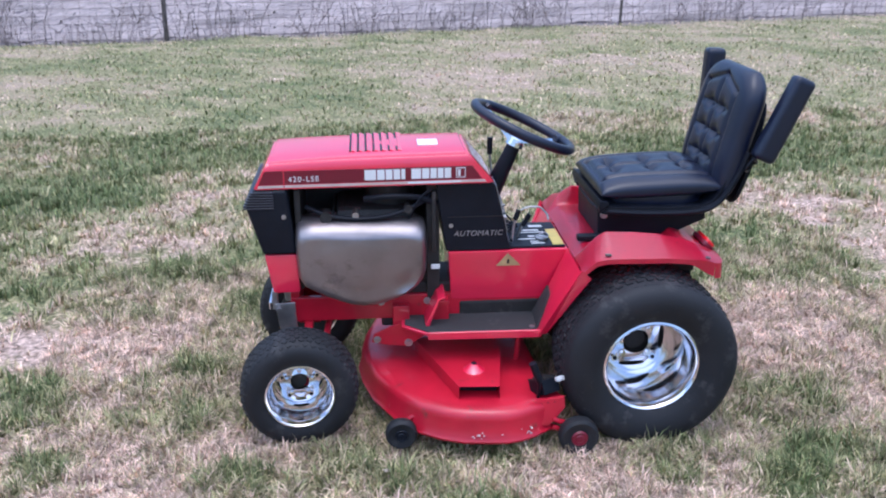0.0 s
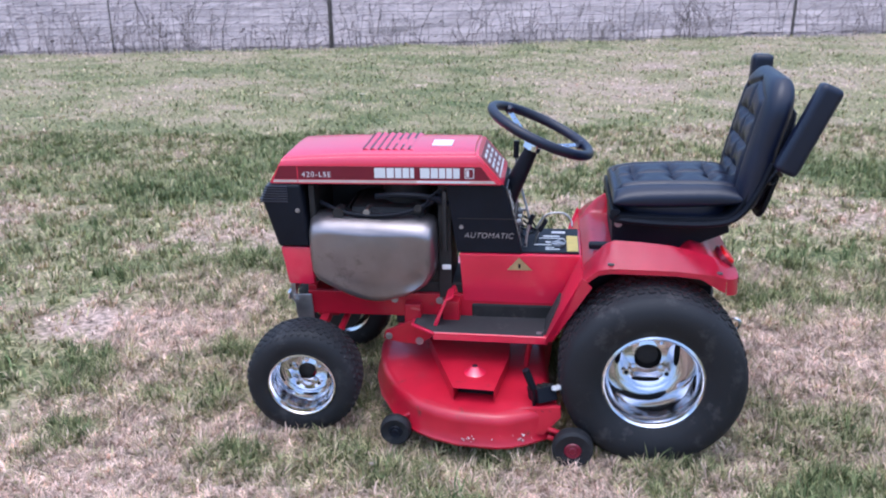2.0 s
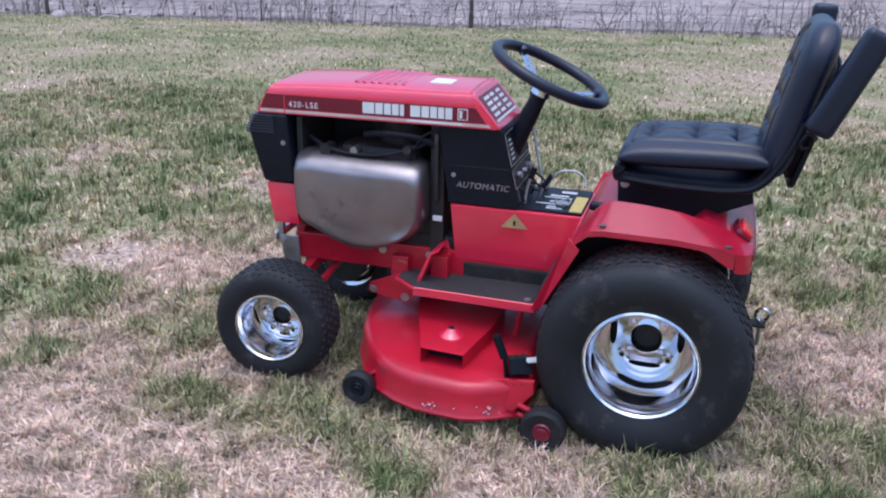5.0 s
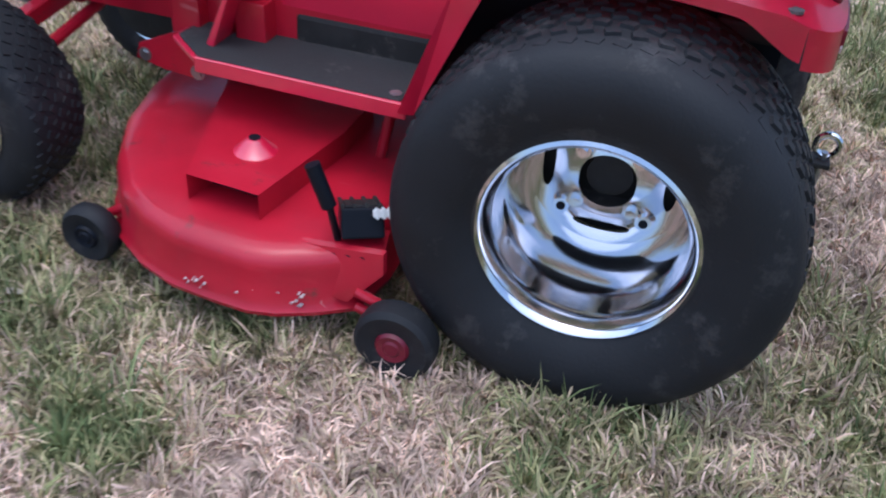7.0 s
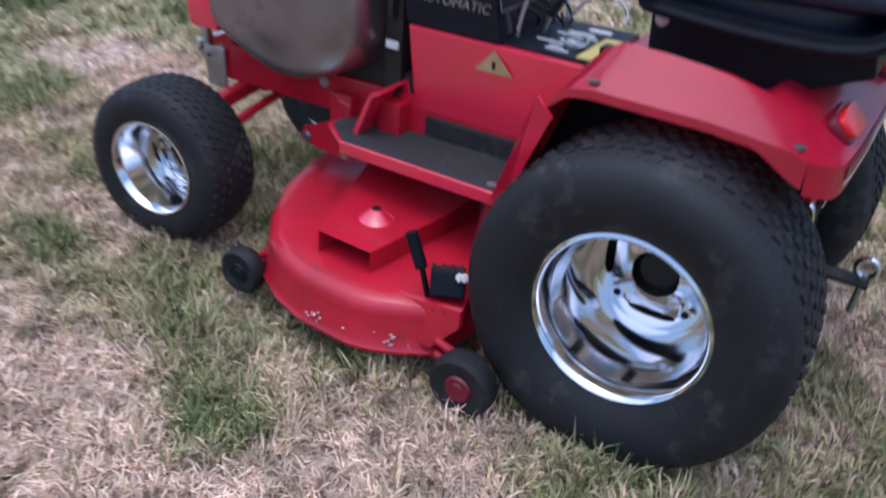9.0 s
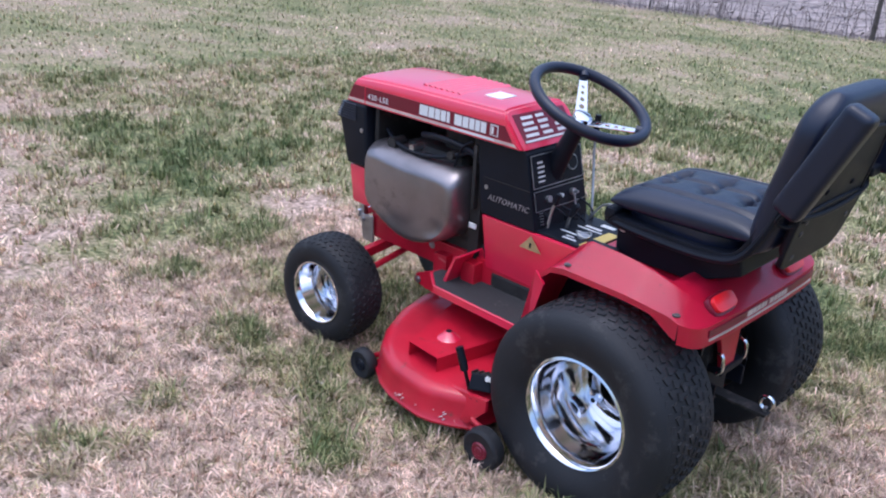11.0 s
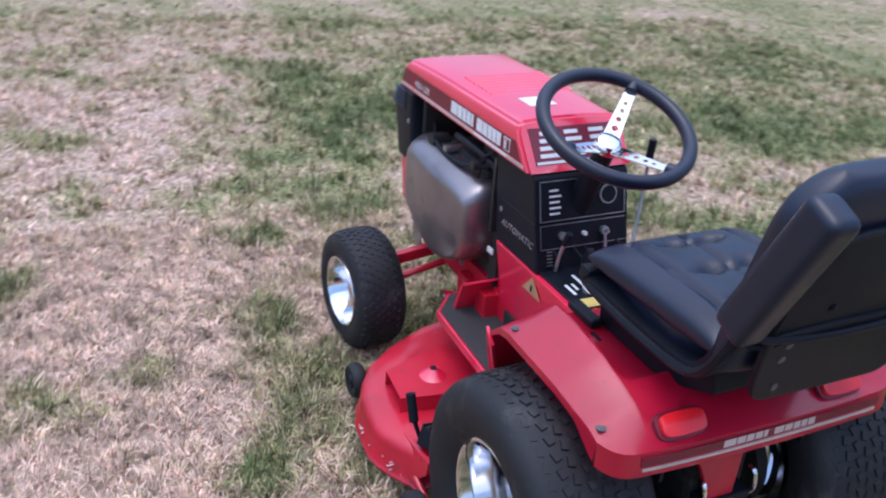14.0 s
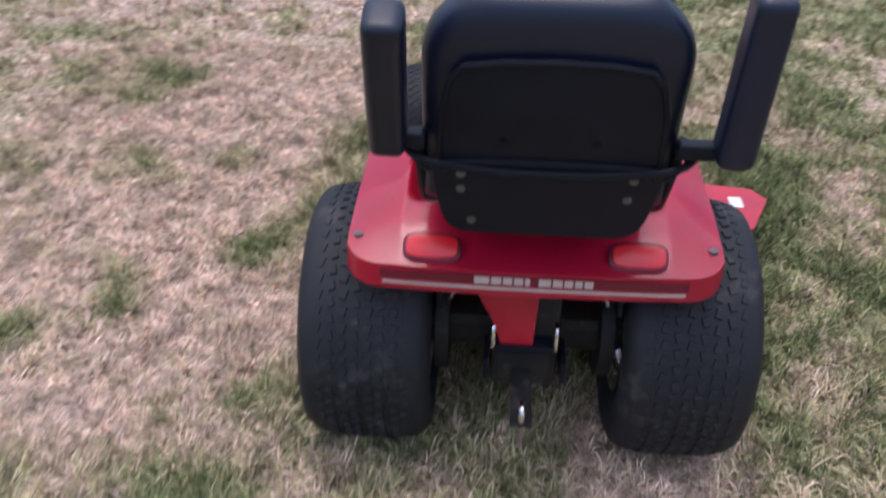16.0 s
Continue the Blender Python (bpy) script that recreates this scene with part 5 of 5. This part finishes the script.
# in this frame x runs up the backrest and z towards its front
BC = [((-0.12, -0.1), (-0.12, 0.1)), ((-0.03, -0.11), (-0.03, 0.11)), ((0.06, -0.105), (0.06, 0.105)), ((-0.19, -0.135), (0.13, -0.13)), ((-0.19, 0.135), (0.13, 0.13)), ((0.13, -0.13), (0.175, 0.0)), ((0.13, 0.13), (0.175, 0.0)), ((-0.18, 0.0), (0.15, 0.0))]
bm = bmesh.new()
cushion(bm, 0.212, 0.214, 0.056, 0.046, bk, [(-0.12, -0.05), (-0.12, 0.05), (-0.03, -0.055), (-0.03, 0.055), (0.06, -0.05), (0.06, 0.05)], BC, taper=0.36, p=5)
backrest = part("backrest", bm, VINYL, tractor, "tufted black vinyl backrest", smooth=True)
bm = bmesh.new()
shell = [(-0.225, -0.125), (-0.20, -0.150), (-0.10, -0.185), (0.03, -0.178), (0.085, -0.165), (0.112, -0.145), (0.122, -0.08), (0.125, 0.0), (0.122, 0.08), (0.112, 0.145), (0.085, 0.165), (0.03, 0.178), (-0.10, 0.185), (-0.20, 0.150), (-0.225, 0.125)]
prism(bm, shell, -0.058, -0.035, 0.006, 2, "z", bk)
part("back_shell", bm, BLACK, backrest, "black plastic seat back shell", smooth=True)
bm = bmesh.new()
tube(bm, [bk @ Vector((p[0], p[1], -0.056)) for p in shell[2:13]], 0.006, 8)
part("shell_ridge", bm, BLACK, backrest, smooth=True)
bm = bmesh.new()
prism(bm, smoothpoly([(-0.246, -0.120), (-0.243, -0.150), (-0.215, -0.178), (-0.10, -0.196), (-0.07, -0.196), (-0.07, 0.196), (-0.10, 0.196), (-0.215, 0.178), (-0.243, 0.150), (-0.246, 0.120)], 2), -0.066, -0.050, 0.006, 2, "z", bk)
part("lower_plate", bm, BLACK, backrest)
bm = bmesh.new()
tube(bm, curve([bk @ Vector(p) for p in ((-0.055, -0.255, -0.03), (-0.075, -0.215, -0.060), (-0.088, -0.12, -0.068), (-0.092, 0.0, -0.070), (-0.088, 0.12, -0.068), (-0.075, 0.215, -0.060), (-0.055, 0.255, -0.03))], 6), 0.007, 8)
part("strap", bm, BLACK, backrest, smooth=True)
for x, y in ((-0.035, -0.076), (-0.035, 0.076), (-0.10, -0.145), (-0.135, -0.145), (-0.10, 0.145), (-0.145, 0.140), (-0.21, -0.125)):
    bm = bmesh.new()
    p = bk @ Vector((x, y, -0.066 if x < -0.09 else -0.060))
    bolt(bm, p, bk.to_3x3() @ Vector((0, 0, -1)), 0.0055, 0.003)
    part("bolt", bm, DULL_STEEL if x < -0.09 else BLACK, backrest)
for s in (-1, 1):
    a0, a1 = (Vector((0.377, -0.267, 0.950)), Vector((0.487, -0.257, 1.198))) if s < 0 else (Vector((0.390, 0.294, 0.952)), Vector((0.400, 0.304, 1.215)))
    ax = (a1 - a0).normalized()
    ay = (Vector((0, 1, 0)) - ax * ax.y).normalized()
    az = ax.cross(ay)
    am = Matrix(((ax.x, ay.x, az.x, 0), (ax.y, ay.y, az.y, 0), (ax.z, ay.z, az.z, 0), (0, 0, 0, 1)))
    am.translation = (a0 + a1) / 2
    hl = (a1 - a0).length / 2 + 0.012
    bm = bmesh.new()
    box(bm, -hl, hl, -0.031, 0.031, -0.037, 0.037, 0.022, am, 5)
    arm = part("armrest", bm, VINYL, tractor, "folded-up black vinyl armrest", smooth=True)
    bm = bmesh.new()
    box(bm, 0.362, 0.392, min(s * 0.205, a0.y - s * 0.02), max(s * 0.205, a0.y - s * 0.02), 0.940, 0.968, 0.006)
    part("arm_bracket", bm, BLACK, arm)
    bm = bmesh.new()
    tube(bm, curve([(0.36, s * 0.235, 0.935), (0.34, s * 0.23, 0.90), (0.36, s * 0.20, 0.885), (0.385, s * 0.17, 0.905)], 6), 0.005, 6)
    part("arm_wire", bm, BLACK, arm, smooth=True)

# -- wheels --
def tread_lugs(bm, profile_r, half, rows, count, size, height, skew):
    for r in range(rows):
        y = -half + 2 * half * r / (rows - 1)
        for i in range(count):
            a = 2 * math.pi * (i + (0.5 if r % 2 else 0)) / count
            rr = profile_r(y)
            ca, sa = math.cos(a), math.sin(a)
            lean = (profile_r(y + 0.001) - profile_r(y - 0.001)) / 0.002
            k1 = 1 / math.hypot(1, lean)
            fr = Matrix(((-sa, ca * lean * k1, ca * k1, ca * rr), (0, k1, -lean * k1, y), (ca, sa * lean * k1, sa * k1, sa * rr), (0, 0, 0, 1))) @ Matrix.Rotation(skew * (1 if r % 2 else -1), 4, "Z")
            w, d = size
            vs = []
            for k, z in ((1.0, -0.004), (0.78, height * (1 - 0.75 * (abs(y) / half) ** 4))):
                for sx, sy in ((-1, -1), (1, -1), (1, 1), (-1, 1)):
                    vs.append(bm.verts.new(fr @ Vector((sx * w * k, sy * d * k, z))))
            for k in range(4):
                bm.faces.new((vs[k], vs[(k + 1) % 4], vs[4 + (k + 1) % 4], vs[4 + k]))
            bm.faces.new(vs[4:])


def rim_disc(bm, r0, depth, slots, slot_w, slot_l, slot_at, thick=0.004, centre=0.0):
    """A pressed disc at y = depth with oval slots round a centre bore, domed in the middle."""
    b = bmesh.new()
    n = 64
    bnd = []
    ov = [b.verts.new((r0 * math.cos(t), r0 * math.sin(t), 0)) for t in (2 * math.pi * i / n for i in range(n))]
    bnd += [b.edges.new((ov[i], ov[(i + 1) % n])) for i in range(n)]
    cs = [(slot_at * math.cos(t), slot_at * math.sin(t), t, slot_w, slot_l) for t in (radians(-90) + 2 * math.pi * i / slots for i in range(slots))]
    cs.append((0, 0, 0, centre, centre))
    for hx, hy, t, hw, hl in cs:
        hv = []
        for q in (2 * math.pi * i / 28 for i in range(28)):
            u, v = hw * math.cos(q), hl * math.copysign(abs(math.sin(q)) ** 0.8, math.sin(q))
            hv.append(b.verts.new((hx + u * math.cos(t) - v * math.sin(t), hy + u * math.sin(t) + v * math.cos(t), 0)))
        bnd += [b.edges.new((hv[i], hv[(i + 1) % 28])) for i in range(28)]
    bmesh.ops.triangle_fill(b, use_beauty=True, edges=bnd)

    def within(c):
        for hx, hy, t, hw, hl in cs:
            dx, dy = c.x - hx, c.y - hy
            u, v = dx * math.cos(t) + dy * math.sin(t), -dx * math.sin(t) + dy * math.cos(t)
            if math.hypot(u / hw, v / hl) < 0.94:
                return True
        return False
    for f in [f for f in b.faces if within(f.calc_center_median())]:
        b.faces.remove(f)
    bmesh.ops.subdivide_edges(b, edges=[e for e in b.edges if e.calc_length() > 0.012], cuts=2)
    bmesh.ops.triangulate(b, faces=b.faces[:])
    for v in b.verts:
        d = v.co.length / r0
        v.co.z = r0 * (0.26 * math.exp(-(d / 0.62) ** 4) )
    g = bmesh.ops.extrude_face_region(b, geom=b.faces[:])
    bmesh.ops.translate(b, verts=[v for v in g["geom"] if isinstance(v, bmesh.types.BMVert)], vec=(0, 0, -thick))
    b.transform(Matrix.Translation((0, depth, 0)) @ Matrix.Rotation(radians(90), 4, "X"))
    merge(bm, b)


def make_wheel(name, centre, tyre_prof, lugs, rim_prof, disc, nuts, label):
    """A wheel that faces -y."""
    w = new(name)
    w.parent = tractor
    w.location = centre
    tagged(w, label)
    bm = bmesh.new()
    lathe(bm, tyre_prof, 96)
    part("tyre", bm, RUBBER, w, "black turf tyre with a dusty tread", smooth=True)
    bm = bmesh.new()
    tread_lugs(bm, *lugs)
    tagged(part("tread", bm, RUBBER, w), kind="stuff")
    bm = bmesh.new()
    lathe(bm, rim_prof, 96)
    part("rim", bm, CHROME, w, "polished chrome rim", smooth=True)
    bm = bmesh.new()
    rim_disc(bm, *disc)
    part("wheel_disc", bm, CHROME, w, "chrome wheel disc with oval slots and a round bore", smooth=True)
    n, at, depth, r = nuts
    for i in range(n):
        a = radians(-90) + math.pi * (2 * i + 1) / n
        bm = bmesh.new()
        bolt(bm, (at * math.cos(a), depth, at * math.sin(a)), (0, -1, 0), r, 0.012)
        part("lug_nut", bm, CHROME, w)
        a = radians(-90) + math.pi * (2 * i + 1) / n
        bm = bmesh.new()
        c0 = Vector((disc[0] * 0.70 * math.cos(a), disc[1] - disc[0] * 0.10, disc[0] * 0.70 * math.sin(a)))
        rod(bm, c0 + Vector((0, 0.012, 0)), c0 - Vector((0, 0.010, 0)), disc[0] * 0.13, 20, disc[0] * 0.10)
        part("boss", bm, CHROME, w, smooth=True)
        # uncut hole: a black disc stands for its dark inside
        bm = bmesh.new()
        rod(bm, c0, c0 - Vector((0, 0.0115, 0)), disc[0] * 0.055, 14)
        part("boss_hole", bm, BLACK, w)
    bm = bmesh.new()
    rod(bm, (0, disc[1] + 0.065, 0), (0, disc[1] + 0.035, 0), disc[0] * 0.95, 40)
    rod(bm, (0, disc[1] + 0.036, 0), (0, disc[1] + 0.005, 0), 0.024, 20)
    rod(bm, (0, disc[1] + 0.036, 0), (0, disc[1] - 0.012, 0), disc[0] * 0.30, 24, disc[0] * 0.27)
    # hub and backing disc take a dark colour for the shade inside the wheel
    part("hub", bm, DARK, w)
    return w


def mirrored(w, y):
    """The wheel on the other side: turned half round."""
    c = copy_thing(w, Matrix.Translation((w.location.x, y, w.location.z)) @ Matrix.Rotation(radians(180), 4, "Z"))
    return c


T = [(0.157, -0.104), (0.170, -0.120), (0.200, -0.138), (0.238, -0.145), (0.264, -0.142), (0.284, -0.130), (0.295, -0.112), (0.299, -0.06), (0.300, 0)]
T = T + [(a, -b) for a, b in T[-2::-1]] + [(0.148, 0.10), (0.148, -0.09), (0.157, -0.104)]
R = [(0.164, -0.112), (0.167, -0.108), (0.166, -0.115), (0.160, -0.118), (0.154, -0.113), (0.151, -0.102), (0.146, -0.094), (0.144, -0.082), (0.142, -0.076), (0.1415, -0.05), (0.139, -0.044), (0.138, 0.03), (0.138, 0.10), (0.136, 0.118), (0.15, 0.125), (0.165, 0.132)]
rear = make_wheel("rear_wheel", (-0.004, -0.350, 0.287), T, (lambda y: 0.298 - 0.012 * (abs(y) / 0.118) ** 4, 0.121, 10, 54, (0.0122, 0.0095), 0.0068, 0.28), R, (0.138, 0.112, 4, 0.011, 0.048, 0.100, 0.004, 0.046), (4, 0.064, 0.080, 0.0085), "chrome rear wheel with a wide turf tyre")
mirrored(rear, 0.350)
T = [(0.108, -0.070), (0.120, -0.078), (0.140, -0.084), (0.162, -0.083), (0.180, -0.076), (0.191, -0.062), (0.197, -0.03), (0.198, 0)]
T = T + [(a, -b) for a, b in T[-2::-1]] + [(0.10, 0.06), (0.10, -0.06), (0.108, -0.070)]
R = [(0.116, -0.078), (0.118, -0.074), (0.116, -0.080), (0.111, -0.081), (0.107, -0.076), (0.104, -0.066), (0.100, -0.060), (0.099, -0.025), (0.094, -0.018), (0.092, 0.018), (0.091, 0.055), (0.092, 0.066), (0.105, 0.072), (0.116, 0.076)]
front = make_wheel("front_wheel", (-1.187, -0.336, 0.201), T, (lambda y: 0.197 - 0.008 * (abs(y) / 0.066) ** 4, 0.066, 8, 44, (0.0090, 0.0072), 0.0028, 0.6), R, (0.090, 0.048, 5, 0.007, 0.020, 0.077, 0.003, 0.032), (5, 0.046, 0.025, 0.0055), "chrome front wheel with a small turf tyre")
mirrored(front, 0.336)
front.rotation_euler.z = radians(4)

# -- mower deck --
PRIMER = material("bare_primer", (0.55, 0.47, 0.46), 0.6, vary=0.2, scale=60)
low = [(-0.985, 0.0), (-0.972, -0.12), (-0.935, -0.27), (-0.865, -0.42), (-0.790, -0.525), (-0.715, -0.580), (-0.640, -0.612), (-0.560, -0.622), (-0.500, -0.626), (-0.455, -0.615), (-0.400, -0.585), (-0.345, -0.545), (-0.325, -0.44), (-0.330, -0.25), (-0.345, 0.0)]
low = low + [(x, -y) for x, y in low[-2:0:-1]]
low = [(x, y * 0.885) for x, y in low]
mid = Vector((-0.64, 0))


def inset(k):
    n = len(low)
    out = []
    for i in range(n):
        a, b, c = Vector(low[i - 1]), Vector(low[i]), Vector(low[(i + 1) % n])
        d = (c - a).normalized()
        nrm = Vector((-d.y, d.x))
        if nrm.dot(mid - b) < 0:
            nrm = -nrm
        out.append(b + nrm * k)
    return out


bm = bmesh.new()
rows = []
for k, z in ((0.006, 0.072), (-0.004, 0.074), (-0.006, 0.082), (0.002, 0.092), (0.007, 0.150), (0.010, 0.165), (0.018, 0.177), (0.032, 0.183), (0.055, 0.187), (0.10, 0.191)):
    rows.append([bm.verts.new((p.x, p.y, z)) for p in inset(k)])
for a, b in zip(rows, rows[1:]):
    for i in range(len(a)):
        j = (i + 1) % len(a)
        bm.faces.new((a[i], a[j], b[j], b[i]))
bm.faces.new(rows[-1])
deck = part("mower_deck", bm, RED_DULL, tractor, "scuffed red mower deck with chipped paint", smooth=True)
# belt cover: a hollow box, open towards its outer end
bm = bmesh.new()
foot = [(-0.653, -0.456), (-0.518, -0.466), (-0.480, -0.22), (-0.48, -0.08), (-0.78, -0.08), (-0.725, -0.25)]
b = bmesh.new()
prism(b, foot, 0.188, 0.238, 0.0, 1, "z")
fr = [f for f in b.faces if f.calc_center_median().y < -0.44 and abs(f.normal.z) < 0.5]
bmesh.ops.inset_region(b, faces=fr, thickness=0.005, depth=0)
bmesh.ops.translate(b, verts=list({v for f in fr for v in f.verts}), vec=(0.01, 0.10, 0))
merge(bm, b)
part("belt_cover", bm, RED_DULL, deck)
# black block added in the pocket for the shade inside the cover
bm = bmesh.new()
prism(bm, [(-0.642, -0.40), (-0.520, -0.41), (-0.515, -0.38), (-0.64, -0.37)], 0.192, 0.233, 0, 1, "z")
part("cover_opening", bm, BLACK, deck)
bm = bmesh.new()
lathe(bm, [(0.040, 0.0), (0.036, -0.002), (0.016, -0.022), (0.013, -0.025), (0.0, -0.025)], 32)
bm.transform(Matrix.Translation((-0.590, -0.340, 0.237)) @ Matrix.Rotation(radians(-90), 4, "X"))
part("cover_cone", bm, RED, deck, smooth=True)
# black disc on the cone's tip for the shaded hole
bm = bmesh.new()
rod(bm, (-0.590, -0.340, 0.259), (-0.590, -0.340, 0.2635), 0.0105, 14)
part("grease_hole", bm, BLACK, deck)
# rear outer guard: a bent plate with three holes along its upper edge
bm = bmesh.new()
face = [Vector(p) for p in ((-0.440, -0.486, 0.184), (-0.300, -0.476, 0.192), (-0.297, -0.482, 0.158), (-0.352, -0.496, 0.098), (-0.380, -0.500, 0.104))]
back = [p + Vector((0.002, 0.010, 0.003)) for p in face]
lo, hi = [bm.verts.new(p) for p in face], [bm.verts.new(p) for p in back]
bm.faces.new(lo)
bm.faces.new(hi[::-1])
for k in range(5):
    bm.faces.new((lo[k], lo[(k + 1) % 5], hi[(k + 1) % 5], hi[k]))
bevelled(bm, 0.002, 1)
part("belt_guard", bm, RED_DULL, deck)
bm = bmesh.new()
prism(bm, [(-0.440, -0.486), (-0.300, -0.476), (-0.318, -0.40), (-0.41, -0.40)], 0.181, 0.186, 0.001, 1, "z")
part("guard_shelf", bm, RED_DULL, deck)
# holes are black discs on the plate, coloured for the shade within
for k in range(3):
    bm = bmesh.new()
    c0 = face[0].lerp(face[1], 0.42 + 0.17 * k) + Vector((0, -0.001, -0.014))
    rod(bm, c0 + Vector((0, 0.004, 0)), c0 - Vector((0, 0.0015, 0)), 0.0055, 14)
    part("guard_hole", bm, BLACK, deck)
bm = bmesh.new()
rod(bm, (-0.414, -0.484, 0.330), (-0.388, -0.482, 0.262), 0.0125, 16)
rod(bm, (-0.388, -0.482, 0.266), (-0.385, -0.455, 0.18), 0.006, 8)
part("height_lever", bm, BLACK, deck, "black lever grip", smooth=True)
gm = Matrix.Translation((-0.362, -0.420, 0.226)) @ Matrix.Rotation(radians(28), 4, "Z") @ Matrix.Rotation(radians(-24), 4, "X")
bm = bmesh.new()
box(bm, -0.034, 0.034, -0.040, 0.040, -0.040, 0.010, 0.004, gm)
blk = part("bracket", bm, BLACK, deck, "black steel bracket with a pale clip")
bm = bmesh.new()
box(bm, 0.014, 0.048, -0.060, -0.046, -0.004, 0.008, 0.003, gm)
for k in range(3):
    box(bm, 0.018 + 0.010 * k, 0.023 + 0.010 * k, -0.063, -0.044, -0.006, 0.010, 0.001, gm)
part("clip", bm, WHITE, deck)
bm = bmesh.new()
box(bm, -0.026, 0.026, -0.032, 0.032, 0.009, 0.0125, 0.001, gm)
for k in range(4):
    box(bm, -0.034 + 0.019 * k, -0.028 + 0.019 * k, -0.040, 0.040, 0.009, 0.016, 0.001, gm)
part("bracket_face", bm, DARK, deck)
# chipped paint along the outer skirt
rnd = random.Random(9)
for cx in (-0.60, -0.575, -0.50, -0.44, -0.425):
    for k in range(4):
        x = cx + rnd.uniform(-0.02, 0.02)
        z = rnd.uniform(0.092, 0.118)
        f = min(max((x + 0.64) / 0.215, 0), 1)
        y = (-0.612 - 0.030 * math.sin(f * math.pi) * 0.45 + 0.012 * max(0, f - 0.5) * 2) * 0.885
        w = rnd.uniform(0.001, 0.0040)
        bm = bmesh.new()
        prism(bm, [(x - w, z - w * rnd.uniform(0.2, 0.8)), (x + w * rnd.uniform(-0.4, 0.4), z - w * rnd.uniform(0.4, 1.0)), (x + w, z + w * rnd.uniform(-0.3, 0.5)), (x, z + w * rnd.uniform(0.3, 0.9))], y - 0.0005, y + 0.012, 0)
        part("paint_chip", bm, PRIMER, deck)
for s in (-1, 1):
    for nm, c, r, w, hub, arm0 in (("front", (-0.848, s * 0.472, 0.080), 0.054, 0.042, BLACK, (-0.78, s * 0.43, 0.135)), ("rear", (-0.256, s * 0.522, 0.072), 0.068, 0.050, MAROON, (-0.34, s * 0.49, 0.12))):
        bm = bmesh.new()
        lathe(bm, [(r * 0.35, -w / 2 + 0.006), (r * 0.6, -w / 2 + 0.002), (r * 0.85, -w / 2), (r * 0.97, -w / 2 + 0.008), (r, 0), (r * 0.97, w / 2 - 0.008), (r * 0.85, w / 2), (r * 0.35, w / 2 - 0.006), (r * 0.35, -w / 2 + 0.006)], 40)
        rod(bm, (0, -w / 2 + 0.004, 0), (0, w / 2 - 0.004, 0), r * 0.36, 20)
        roller = part("gauge_wheel", bm, RUBBER, deck, "small black gauge wheel", smooth=True)
        roller.location = c
        bm = bmesh.new()
        lathe(bm, [(0, -w / 2 - 0.001), (r * 0.16, -w / 2 - 0.002), (r * 0.22, -w / 2 + 0.001), (r * 0.36, -w / 2 - 0.0015), (r * 0.42, -w / 2 + 0.004), (0.0, -w / 2 + 0.006)], 32)
        if s > 0:
            bm.transform(Matrix.Rotation(radians(180), 4, "Z"))
        h = part("wheel_hub", bm, hub, deck, smooth=True)
        h.location = c
        bm = bmesh.new()
        cc = Vector(c)
        a = Vector(arm0)
        rod(bm, (cc.x, cc.y - s * (w / 2 + 0.012), cc.z), (cc.x, cc.y + s * w / 2, cc.z), 0.008, 12)
        q = Vector((cc.x, cc.y - s * (w / 2 + 0.014), cc.z))
        for k, (u, v) in enumerate(((a, q + Vector((0, 0, 0.012))), (a - Vector((0, 0, 0.03)), q - Vector((0, 0, 0.012))))):
            rod(bm, u, v, 0.009, 10)
        rod(bm, q + Vector((0, -0.004, 0)), q + Vector((0, 0.004, 0)), 0.022, 18)
        part("wheel_arm", bm, RED_DULL, deck)
# discharge chute on the far side
bm = bmesh.new()
b = bmesh.new()
prism(b, [(-0.90, 0.44), (-0.86, 0.74), (-0.80, 0.78), (-0.62, 0.70), (-0.58, 0.50)], 0.168, 0.176, 0.002, 1, "z")
merge(bm, b)
chute = part("discharge_chute", bm, RED_DULL, deck, "red discharge chute with a pale warning label")
bm = bmesh.new()
box(bm, -0.80, -0.74, 0.655, 0.695, 0.1755, 0.1780, 0)
part("chute_label", bm, WHITE, deck)
# lift links between deck and frame
for s in (-1, 1):
    bm = bmesh.new()
    rod(bm, (-0.40, s * 0.17, 0.33), (-0.42, s * 0.19, 0.19), 0.010, 10)
    part("lift_link", bm, RED_DULL, deck)
